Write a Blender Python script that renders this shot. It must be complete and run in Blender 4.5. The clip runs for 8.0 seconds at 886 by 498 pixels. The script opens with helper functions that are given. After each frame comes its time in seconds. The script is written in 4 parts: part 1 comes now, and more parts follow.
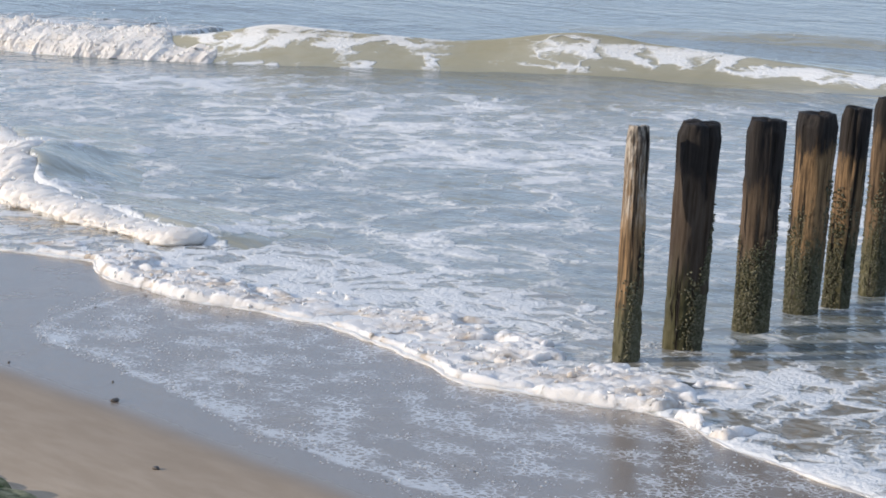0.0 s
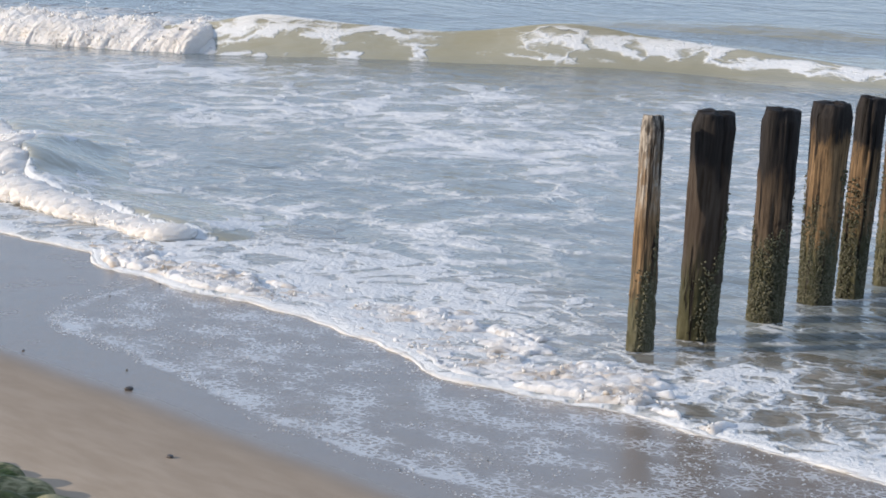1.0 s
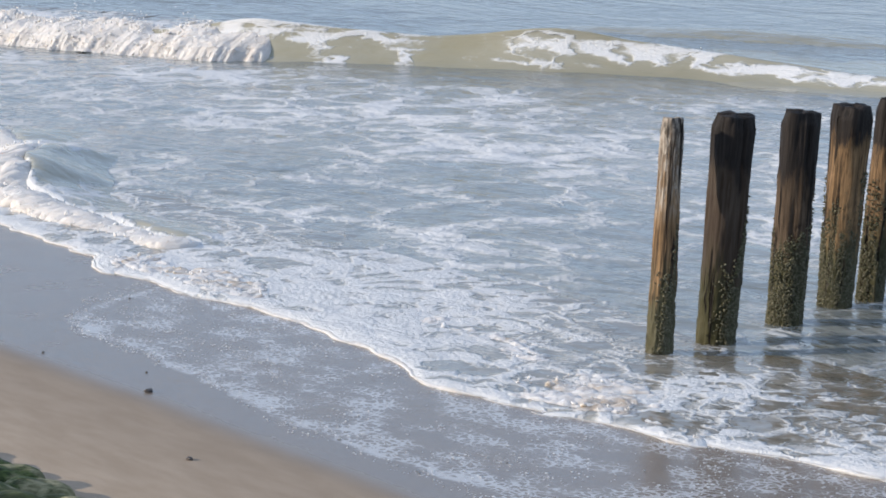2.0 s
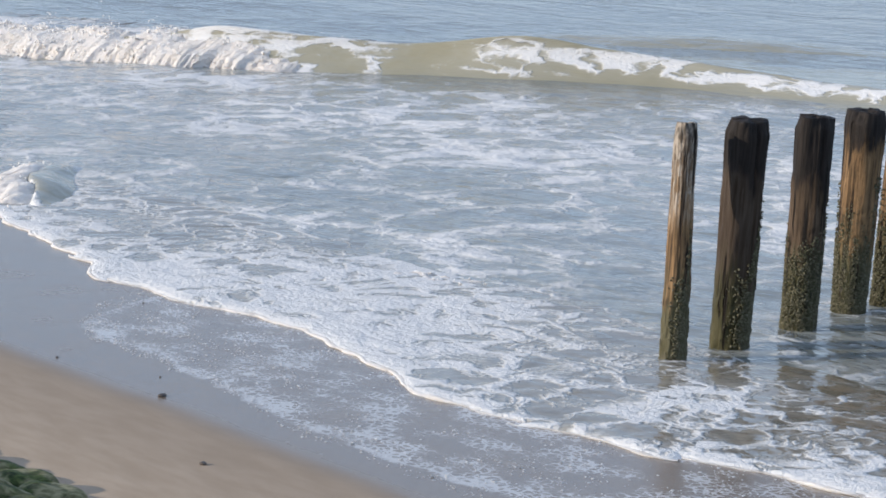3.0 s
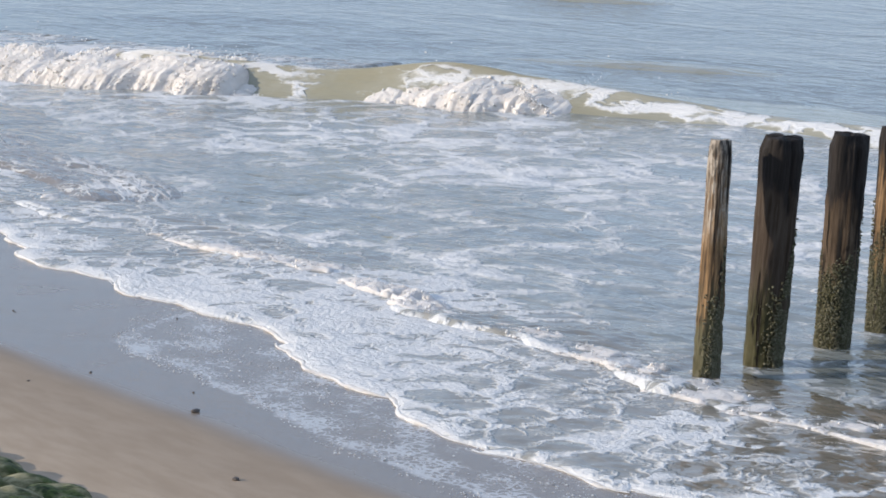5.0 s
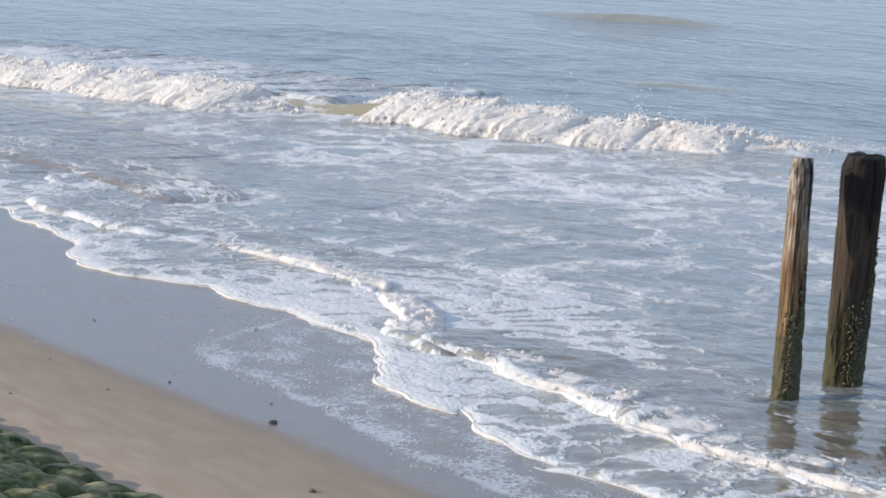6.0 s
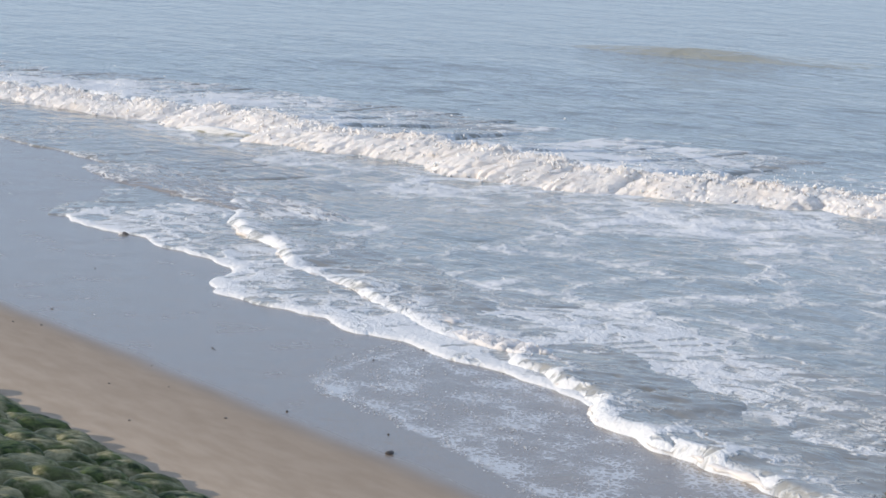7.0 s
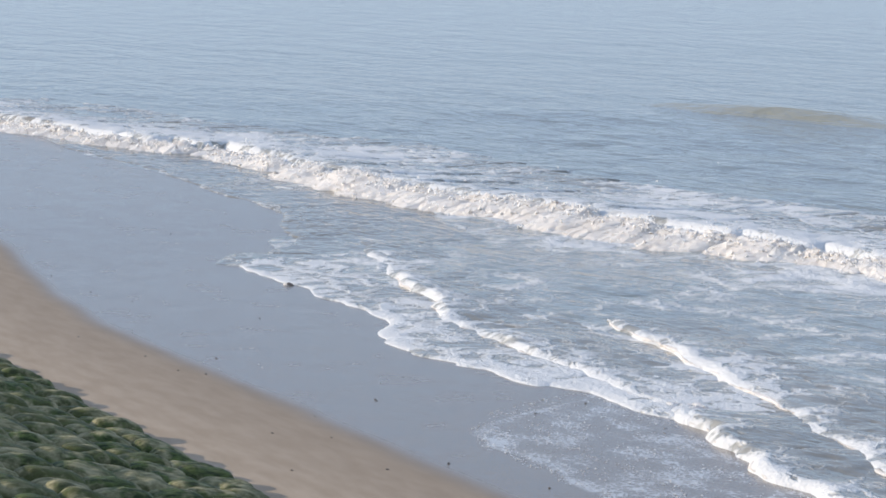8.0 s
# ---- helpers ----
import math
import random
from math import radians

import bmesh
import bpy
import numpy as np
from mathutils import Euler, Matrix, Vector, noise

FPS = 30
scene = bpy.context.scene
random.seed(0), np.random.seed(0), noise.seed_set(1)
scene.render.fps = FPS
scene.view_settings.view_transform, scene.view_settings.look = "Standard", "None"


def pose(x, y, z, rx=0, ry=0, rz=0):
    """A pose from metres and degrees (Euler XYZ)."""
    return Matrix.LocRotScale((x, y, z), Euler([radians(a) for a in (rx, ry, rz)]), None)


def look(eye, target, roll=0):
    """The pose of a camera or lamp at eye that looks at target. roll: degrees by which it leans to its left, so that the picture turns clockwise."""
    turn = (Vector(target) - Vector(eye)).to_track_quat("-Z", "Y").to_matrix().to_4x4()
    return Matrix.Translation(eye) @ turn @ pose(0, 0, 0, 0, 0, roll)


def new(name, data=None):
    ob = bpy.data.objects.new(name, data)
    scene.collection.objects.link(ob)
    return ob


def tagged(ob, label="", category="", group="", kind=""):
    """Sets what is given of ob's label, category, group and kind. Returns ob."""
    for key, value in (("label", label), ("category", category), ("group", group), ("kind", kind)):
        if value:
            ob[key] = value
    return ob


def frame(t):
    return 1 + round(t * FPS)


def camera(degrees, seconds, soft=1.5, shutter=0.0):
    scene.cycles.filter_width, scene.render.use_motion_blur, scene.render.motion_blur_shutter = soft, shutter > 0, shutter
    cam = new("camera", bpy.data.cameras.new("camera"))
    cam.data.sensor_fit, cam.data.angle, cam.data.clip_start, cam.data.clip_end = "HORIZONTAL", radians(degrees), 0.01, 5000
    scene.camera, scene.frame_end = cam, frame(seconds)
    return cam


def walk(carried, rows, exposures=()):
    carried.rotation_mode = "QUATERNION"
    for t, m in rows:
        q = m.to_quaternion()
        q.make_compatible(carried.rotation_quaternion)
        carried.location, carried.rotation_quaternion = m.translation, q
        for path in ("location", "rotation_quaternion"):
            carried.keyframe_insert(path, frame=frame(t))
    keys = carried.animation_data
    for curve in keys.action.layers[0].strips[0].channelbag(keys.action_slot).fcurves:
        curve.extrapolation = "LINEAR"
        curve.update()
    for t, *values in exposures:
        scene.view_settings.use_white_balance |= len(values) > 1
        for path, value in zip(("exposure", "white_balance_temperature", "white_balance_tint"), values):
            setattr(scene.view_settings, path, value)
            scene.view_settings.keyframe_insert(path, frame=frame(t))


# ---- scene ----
cam = camera(20.0, 8.0, soft=1.7)

# the sea is the xy plane; x runs along the shore, y out to sea
EYE = (11.523, -9.442, 3.42)
TURNS = [
    (0.0, 80.162, -0.493, 51.783), (0.5, 80.042, -0.471, 51.856), (1.0, 79.911, -0.546, 52.118),
    (1.5, 79.816, -0.646, 52.395), (2.0, 79.962, -0.492, 52.559), (3.5, 80.069, -0.515, 53.006),
    (4.0, 80.097, -0.542, 53.149), (5.5, 80.672, -0.665, 54.335), (6.0, 80.745, -0.943, 55.556),
    (6.5, 81.051, -1.045, 56.802), (7.0, 81.423, -1.117, 58.316), (7.5, 81.827, -1.338, 60.214),
    (8.0, 82.557, -1.132, 62.077)]
walk(cam, [(t, pose(*EYE, rx, ry, rz)) for t, rx, ry, rz in TURNS], exposures=[(0.0, 0.0, 5650, 9), (8.0, 0.0, 5650, 9)])

# ---- light ----
SUN_FROM = Vector((-0.50, -0.866, 0.345)).normalized()
world = bpy.data.worlds.new("sky")
scene.world = world
world.use_nodes = True
wn = world.node_tree
sky = wn.nodes.new("ShaderNodeTexSky")
sky.sky_type, sky.sun_disc = "NISHITA", False
sky.sun_elevation = math.asin(SUN_FROM.z)
sky.sun_rotation = math.atan2(SUN_FROM.x, SUN_FROM.y)
sky.air_density, sky.dust_density, sky.ozone_density = 0.9, 0.4, 2.7
veil = wn.nodes.new("ShaderNodeMix")
veil.data_type = "RGBA"
veil.inputs[0].default_value = 0.68  # thin high haze over the whole sky
veil.inputs[7].default_value = (4.75, 5.25, 6.05, 1)
wn.links.new(sky.outputs[0], veil.inputs[6])
wn.links.new(veil.outputs[2], wn.nodes["Background"].inputs[0])
wn.nodes["Background"].inputs[1].default_value = 0.135
sun = new("sun", bpy.data.lights.new("sun", "SUN"))
sun.data.energy, sun.data.angle, sun.data.color = 5.0, radians(0.6), (1.0, 0.79, 0.56)
sun.matrix_world = look((0, 0, 40), Vector((0, 0, 40)) - SUN_FROM)


# ---- materials ----
class Nodes:
    """A short hand for node trees."""

    def __init__(self, name):
        self.mat = bpy.data.materials.new(name)
        self.mat.use_nodes = True
        self.t = self.mat.node_tree
        self.bsdf = self.t.nodes["Principled BSDF"]
        self.out = self.t.nodes["Material Output"]

    def put(self, socket, value):
        if isinstance(value, bpy.types.NodeSocket):
            self.t.links.new(value, socket)
        elif isinstance(value, (tuple, list)) and len(value) == 3 and socket.type == "RGBA":
            socket.default_value = (*value, 1)
        else:
            socket.default_value = value

    def math(self, op, a, b=0.0, clamp=False):
        n = self.t.nodes.new("ShaderNodeMath")
        n.operation, n.use_clamp = op, clamp
        self.put(n.inputs[0], a), self.put(n.inputs[1], b)
        return n.outputs[0]

    def vec(self, op, a, b):
        n = self.t.nodes.new("ShaderNodeVectorMath")
        n.operation = op
        self.put(n.inputs[0], a), self.put(n.inputs[1], b)
        return n.outputs[0]

    def attr(self, name, vector=False):
        n = self.t.nodes.new("ShaderNodeAttribute")
        n.attribute_name = name
        return n.outputs["Vector"] if vector else n.outputs["Fac"]

    def coords(self, kind="Object"):
        return self.t.nodes.new("ShaderNodeTexCoord").outputs[kind]

    def position(self):
        return self.t.nodes.new("ShaderNodeNewGeometry").outputs["Position"]

    def island(self):
        return self.t.nodes.new("ShaderNodeNewGeometry").outputs["Random Per Island"]

    def chance(self):
        return self.t.nodes.new("ShaderNodeObjectInfo").outputs["Random"]

    def split(self, v):
        n = self.t.nodes.new("ShaderNodeSeparateXYZ")
        self.put(n.inputs[0], v)
        return n.outputs

    def noise(self, v, scale, detail=4.0, rough=0.55, distort=0.0):
        n = self.t.nodes.new("ShaderNodeTexNoise")
        self.put(n.inputs["Vector"], v)
        n.inputs["Scale"].default_value, n.inputs["Detail"].default_value = scale, detail
        n.inputs["Roughness"].default_value, n.inputs["Distortion"].default_value = rough, distort
        return n.outputs["Fac"], n.outputs["Color"]

    def cells(self, v, scale, feature="DISTANCE_TO_EDGE"):
        n = self.t.nodes.new("ShaderNodeTexVoronoi")
        n.feature = feature
        self.put(n.inputs["Vector"], v)
        n.inputs["Scale"].default_value = scale
        return n.outputs["Distance"]

    def ramp(self, f, a, b, lo=0.0, hi=1.0):
        n = self.t.nodes.new("ShaderNodeMapRange")
        n.interpolation_type = "SMOOTHSTEP"
        self.put(n.inputs[0], f)
        for i, v in enumerate((a, b, lo, hi)):
            self.put(n.inputs[i + 1], v)
        return n.outputs[0]

    def mix(self, f, a, b):
        n = self.t.nodes.new("ShaderNodeMix")
        n.data_type = "RGBA"
        self.put(n.inputs[0], f), self.put(n.inputs[6], a), self.put(n.inputs[7], b)
        return n.outputs[2]

    def bump(self, height, strength, distance, normal=None):
        n = self.t.nodes.new("ShaderNodeBump")
        n.inputs["Strength"].default_value, n.inputs["Distance"].default_value = strength, distance
        self.put(n.inputs["Height"], height)
        if normal is not None:
            self.put(n.inputs["Normal"], normal)
        return n.outputs[0]

    def finish(self, color, rough, normal=None, ior=1.45, **more):
        self.put(self.bsdf.inputs["Base Color"], color)
        self.put(self.bsdf.inputs["Roughness"], rough)
        self.put(self.bsdf.inputs["IOR"], ior)
        if normal is not None:
            self.put(self.bsdf.inputs["Normal"], normal)
        for k, v in more.items():
            self.put(self.bsdf.inputs[k.replace("_", " ")], v)
        return self.mat


def stretched(n, v, sx, sy, sz=1.0):
    return n.vec("MULTIPLY", v, (sx, sy, sz))


def water_material(name, ripple=1.0, lace_scale=1.3, veil=0.5, soft=0.50, deep=(0.150, 0.170, 0.166)):
    """Turbid sea water with lacing foam; the point attribute foam says how much of it there is."""
    n = Nodes(name)
    wp, dens = n.attr("wp", True), n.attr("foam")
    warp = n.vec("SUBTRACT", n.noise(wp, 1.1, 3)[1], (0.5, 0.5, 0.5))
    wq = n.vec("ADD", wp, n.vec("MULTIPLY", warp, (1.1, 1.1, 0)))
    warp2 = n.vec("SUBTRACT", n.noise(wp, 6.0, 3)[1], (0.5, 0.5, 0.5))
    wq = n.vec("ADD", wq, n.vec("MULTIPLY", warp2, (0.22, 0.22, 0)))
    warp3 = n.vec("SUBTRACT", n.noise(wp, 17.0, 3)[1], (0.5, 0.5, 0.5))
    wq = n.vec("ADD", wq, n.vec("MULTIPLY", warp3, (0.11, 0.11, 0)))
    big = n.ramp(n.cells(wq, lace_scale), 0.0, 0.30, 1.0, 0.0)
    small = n.ramp(n.cells(wq, lace_scale * 2.7), 0.0, 0.26, 1.0, 0.0)
    patch = n.noise(wp, 0.55, 5, 0.6, 0.6)[0]
    grain = n.noise(wp, 9.0, 4, 0.65)[0]
    lace = n.math("ADD", n.math("MULTIPLY", big, 0.52), n.math("MULTIPLY", small, 0.22))
    lace = n.math("ADD", lace, n.math("MULTIPLY", n.math("SUBTRACT", patch, 0.5), 1.55))
    lace = n.math("ADD", lace, n.math("MULTIPLY", n.math("SUBTRACT", grain, 0.5), 0.30))
    lace = n.math("ADD", lace, n.math("MULTIPLY", dens, 1.25))
    mask = n.math("MULTIPLY", n.ramp(lace, 1.06 - soft / 2, 1.06 + soft / 2), n.ramp(dens, 0.02, 0.2))
    film = n.math("MULTIPLY", n.ramp(lace, 0.15, 1.0), n.math("MULTIPLY", dens, veil))
    tint = n.noise(wp, 0.35, 3)[0]
    base = n.mix(tint, tuple(c * 0.85 for c in deep), tuple(c * 1.2 for c in deep))
    base = n.mix(film, base, (0.46, 0.47, 0.45))
    col = n.mix(mask, base, (0.67, 0.68, 0.685))
    rough = n.ramp(mask, 0.0, 1.0, 0.06, 0.75)
    r1 = n.noise(stretched(n, wp, 1.0, 1.7), 2.2, 3, 0.5, 0.3)[0]
    r2 = n.noise(stretched(n, wp, 1.0, 1.6), 9.0, 3, 0.55, 0.4)[0]
    r0 = n.noise(stretched(n, wp, 0.6, 1.2), 0.7, 3, 0.55, 0.4)[0]
    nor = n.bump(r0, 0.4 * ripple, 0.30)
    nor = n.bump(r1, 0.55 * ripple, 0.10, nor)
    nor = n.bump(r2, 0.35 * ripple, 0.022, nor)
    nor = n.bump(n.math("MULTIPLY", mask, n.math("ADD", n.math("MULTIPLY", n.noise(wp, 22.0, 4, 0.65)[0], 1.3), 0.3)), 0.8, 0.02, nor)
    return n.finish(col, rough, nor, 1.33)


def foam_material(name, colour=(0.80, 0.78, 0.75), scale=1.0, silt=0.5):
    """Froth; silt is how much sand is stirred into it."""
    n = Nodes(name)
    v = n.coords()
    f1 = n.noise(v, 16 * scale, 6, 0.7)[0]
    bub = n.cells(v, 60 * scale, "F1")
    dirt = n.math("MULTIPLY", n.ramp(n.noise(v, 2.2 * scale, 4, 0.6)[0], 0.47, 0.68), silt)
    col = n.mix(dirt, colour, (0.42, 0.335, 0.245))
    col = n.mix(n.math("MULTIPLY", n.ramp(f1, 0.48, 0.30), 0.15), col, (0.45, 0.43, 0.40))
    nor = n.bump(f1, 0.35, 0.03 / scale)
    nor = n.bump(bub, 0.4, 0.008 / scale, nor)
    return n.finish(col, 0.7, nor, 1.33, Subsurface_Weight=0.9, Subsurface_Radius=(1.0, 0.95, 0.9), Subsurface_Scale=0.08)


def sand_material():
    n = Nodes("beach sand")
    p = n.position()
    x, y, z = n.split(p)
    wob = n.math("MULTIPLY", n.math("SUBTRACT", n.noise(p, 0.6, 3)[0], 0.5), 0.22)
    along = n.math("ADD", y, wob)
    # the beach runs farther out beyond the bend
    edge = n.ramp(x, -16.0, -7.0, -1.2, -2.28)
    along = n.math("SUBTRACT", along, edge)
    wet = n.ramp(along, -0.22, 0.16)
    damp = n.ramp(along, -1.6, 0.0)
    fine = n.noise(p, 420, 2, 0.7)[0]
    streak = n.noise(stretched(n, p, 2.2, 7.5), 1.0, 4, 0.6)[0]
    blot = n.noise(p, 2.4, 4, 0.6)[0]
    dry = n.mix(n.ramp(streak, 0.3, 0.7), (0.36, 0.285, 0.205), (0.44, 0.355, 0.265))
    dry = n.mix(n.math("MULTIPLY", n.ramp(fine, 0.35, 0.75), 0.35), dry, (0.22, 0.175, 0.13))
    moist = n.mix(n.ramp(blot, 0.3, 0.7), (0.175, 0.143, 0.112), (0.20, 0.165, 0.13))
    col = n.mix(damp, dry, n.mix(0.45, dry, moist))
    col = n.mix(wet, col, moist)
    low = n.math("ADD", n.ramp(x, -4.3, -2.7, 0.35, -1.62), n.ramp(x, -2.7, 1.2, 0.0, -0.33))
    over = n.math("SUBTRACT", n.math("ADD", y, n.math("MULTIPLY", n.math("SUBTRACT", n.noise(p, 2.2, 4)[0], 0.5), 0.35)), low)
    q = n.vec("ADD", p, n.vec("MULTIPLY", n.noise(p, 9.0, 3)[1], (0.10, 0.10, 0.0)))
    net = n.ramp(n.cells(stretched(n, q, 1.0, 1.25), 17.0), 0.02, 0.20, 1.0, 0.0)
    much = n.math("ADD", n.math("MULTIPLY", n.ramp(n.noise(stretched(n, p, 1.0, 1.5), 2.1, 4, 0.6)[0], 0.36, 0.70), 0.62), n.math("MULTIPLY", n.ramp(over, 0.28, 0.03), 0.30))
    froth = n.ramp(n.math("ADD", n.math("MULTIPLY", net, 0.45), much), 0.50, 0.86)
    froth = n.math("MULTIPLY", froth, n.math("MULTIPLY", n.math("MULTIPLY", n.ramp(over, 0.0, 0.06), n.ramp(x, -6.0, -4.2)), n.ramp(x, 5.0, 3.5)))
    froth = n.math("MULTIPLY", froth, n.math("MULTIPLY", n.ramp(fine, 0.25, 0.6, 0.6, 1.0), 0.78))
    col = n.mix(froth, col, (0.60, 0.61, 0.62))
    rough = n.math("ADD", n.ramp(wet, 0.0, 1.0, 0.85, 0.22), n.math("MULTIPLY", n.ramp(blot, 0.3, 0.8), 0.07))
    nor = n.bump(streak, 0.25, 0.012)
    nor = n.bump(n.noise(stretched(n, p, 9.0, 22.0), 1.0, 4, 0.6, 0.3)[0], 0.22, 0.004, nor)
    nor = n.bump(fine, 0.3, 0.0015, nor)
    return n.finish(col, rough, nor, 1.36, Coat_Weight=n.math("MULTIPLY", wet, 0.38), Coat_Roughness=0.17, Coat_IOR=1.33)


def wood_material():
    """Driftwood pile: dark tarry head with a neighbour's shadow in its colour, bare brown middle, green slime towards
    the water. Heights are in the pile's own space.
    """
    n = Nodes("weathered pile wood")
    p = n.coords()
    x, y, z = n.split(p)
    r = n.chance()
    shift = n.vec("ADD", p, n.vec("MULTIPLY", (7.0, 3.0, 5.0), r))
    grain = n.noise(stretched(n, shift, 46, 46, 2.2), 1.0, 5, 0.7, 0.5)[0]
    crack = n.noise(stretched(n, shift, 24, 24, 1.0), 1.0, 3, 0.55, 0.3)[0]
    blot = n.noise(stretched(n, shift, 6, 6, 2.2), 1.0, 4, 0.6)[0]
    zz = n.math("ADD", z, n.math("MULTIPLY", n.math("SUBTRACT", blot, 0.5), 0.75))
    zz = n.math("ADD", zz, n.math("MULTIPLY", n.math("SUBTRACT", grain, 0.5), 0.5))
    tone = n.attr("tone")
    bare = n.mix(n.ramp(grain, 0.3, 0.7), (0.030, 0.019, 0.011), n.mix(tone, (0.085, 0.066, 0.050), (0.36, 0.225, 0.105)))
    pale = n.mix(n.ramp(grain, 0.35, 0.65), (0.14, 0.115, 0.09), (0.52, 0.46, 0.38))
    # dark head: tarry wood, plus the neighbouring pile's shadow put into the colour
    tar_shadow = n.mix(n.ramp(grain, 0.3, 0.75), (0.007, 0.006, 0.006), (0.036, 0.029, 0.025))
    slime = n.mix(n.ramp(blot, 0.35, 0.65), (0.050, 0.048, 0.022), (0.10, 0.092, 0.048))
    tar_shadow_amount = n.attr("tar_shadow")
    col = n.mix(n.ramp(zz, 0.30, 0.62), slime, bare)
    col = n.mix(n.ramp(n.math("ADD", zz, n.math("MULTIPLY", tar_shadow_amount, 0.5)), 1.30, 1.42), col, tar_shadow)
    worn = n.noise(stretched(n, shift, 30, 30, 11), 1.0, 4, 0.65, 0.6)[0]
    bleach = n.math("MULTIPLY", n.math("MULTIPLY", n.ramp(zz, 0.80, 1.25), n.ramp(worn, 0.42, 0.56, 0.20, 1.0)), n.attr("bleach"))
    col = n.mix(bleach, col, pale)
    col = n.mix(n.ramp(crack, 0.43, 0.36, 0.0, 0.95), col, (0.012, 0.009, 0.007))
    rough = n.ramp(zz, 0.1, 0.8, 0.42, 0.72)
    nor = n.bump(grain, 0.8, 0.012)
    nor = n.bump(n.ramp(crack, 0.28, 0.40), 0.9, 0.02, nor)
    return n.finish(col, rough, nor, 1.42, Specular_IOR_Level=0.28)


def barnacle_material():
    n = Nodes("barnacle crust")
    r = n.island()
    f = n.noise(n.coords(), 60, 3)[0]
    col = n.mix(r, (0.042, 0.040, 0.021), (0.21, 0.195, 0.128))
    col = n.mix(n.ramp(f, 0.45, 0.7), col, (0.07, 0.075, 0.035))
    return n.finish(col, 0.6, n.bump(f, 0.6, 0.006), 1.45, Specular_IOR_Level=0.3)


def moss_stone_material():
    n = Nodes("algae covered stone")
    p, r = n.coords(), n.chance()
    q = n.vec("ADD", p, n.vec("MULTIPLY", (9.0, 4.0, 7.0), r))
    z = n.split(p)[2]
    big = n.noise(q, 5.5, 4, 0.6)[0]
    weed = n.noise(stretched(n, q, 34, 12, 20), 1.0, 4, 0.65, 0.5)[0]
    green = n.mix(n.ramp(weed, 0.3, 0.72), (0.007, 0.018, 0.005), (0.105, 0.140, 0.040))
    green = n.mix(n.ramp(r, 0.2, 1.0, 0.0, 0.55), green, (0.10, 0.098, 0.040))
    # pale upper colour: bare sandy stone, with the sunlit look of tops put in
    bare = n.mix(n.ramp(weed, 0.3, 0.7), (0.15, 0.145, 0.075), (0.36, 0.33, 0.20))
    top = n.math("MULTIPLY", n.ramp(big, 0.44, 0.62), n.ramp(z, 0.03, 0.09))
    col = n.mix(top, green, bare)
    nor = n.bump(weed, 0.6, 0.012)
    return n.finish(col, n.ramp(big, 0.3, 0.7, 0.55, 0.8), nor, 1.33, Specular_IOR_Level=0.3)


def plain_rock_material(name, a, b, rough=0.6, scale=30):
    n = Nodes(name)
    p = n.coords()
    f = n.noise(p, scale, 4, 0.6)[0]
    return n.finish(n.mix(n.ramp(f, 0.35, 0.7), a, b), rough, n.bump(f, 0.5, 0.004), 1.45)


M_SEA = water_material("sea water", 0.95, 1.25, 1.1)
M_WAVE = water_material("breaking water", 0.5, 1.2, 0.5, 0.26, (0.27, 0.255, 0.18))
M_SWELL = water_material("swell water", 1.0, 1.0, 0.5, 0.5, (0.24, 0.235, 0.18))
M_SWASH = water_material("swash water", 0.45, 2.4, 0.8, 0.42, (0.152, 0.135, 0.102))
M_CHURN = water_material("churned water", 0.8, 2.8, 0.3, 0.36, (0.17, 0.15, 0.13))
M_FOAM = foam_material("wave foam", (0.68, 0.645, 0.60), 0.9, 0.2)
M_EDGE = foam_material("swash foam", (0.67, 0.65, 0.625), 1.7, 0.3)
M_FROTH = foam_material("sandy froth", (0.65, 0.635, 0.62), 1.1, 1.0)
M_STIRRED = foam_material("stirred froth", (0.64, 0.61, 0.58), 1.1, 0.4)
M_FLECK = foam_material("dried foam", (0.50, 0.51, 0.52), 3.0, 0.1)
M_SAND = sand_material()
M_WOOD = wood_material()
M_BARNACLE = barnacle_material()
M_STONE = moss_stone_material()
M_PEBBLE = plain_rock_material("dark wet pebble", (0.05, 0.042, 0.038), (0.14, 0.12, 0.105), 0.45)
M_SHELL = plain_rock_material("pale shell", (0.55, 0.53, 0.50), (0.75, 0.73, 0.70), 0.4)
M_DIKE = plain_rock_material("dike mortar", (0.015, 0.020, 0.010), (0.05, 0.055, 0.035), 0.7, 12)

# ---- mesh helpers ----
LATTICE = np.random.RandomState(7).rand(64, 64, 64).astype(np.float32)


def vn(x, y, z=0.0):
    """Smooth value noise, -1 to 1."""
    x, y, z = np.broadcast_arrays(np.asarray(x, float), np.asarray(y, float), np.asarray(z, float))
    i, j, k = np.floor(x).astype(int), np.floor(y).astype(int), np.floor(z).astype(int)
    a, b, c = x - i, y - j, z - k
    a, b, c = a * a * (3 - 2 * a), b * b * (3 - 2 * b), c * c * (3 - 2 * c)
    total = 0
    for di in (0, 1):
        for dj in (0, 1):
            for dk in (0, 1):
                w = (a if di else 1 - a) * (b if dj else 1 - b) * (c if dk else 1 - c)
                total = total + w * LATTICE[(i + di) & 63, (j + dj) & 63, (k + dk) & 63]
    return total * 2 - 1


def fbm(x, y, z=0.0, octaves=4, gain=0.5):
    total, amp = 0, 1.0
    for o in range(octaves):
        total = total + amp * vn(x * 2 ** o + 3.7 * o, y * 2 ** o + 8.1 * o, z * 2 ** o + 1.3 * o)
        amp *= gain
    return total


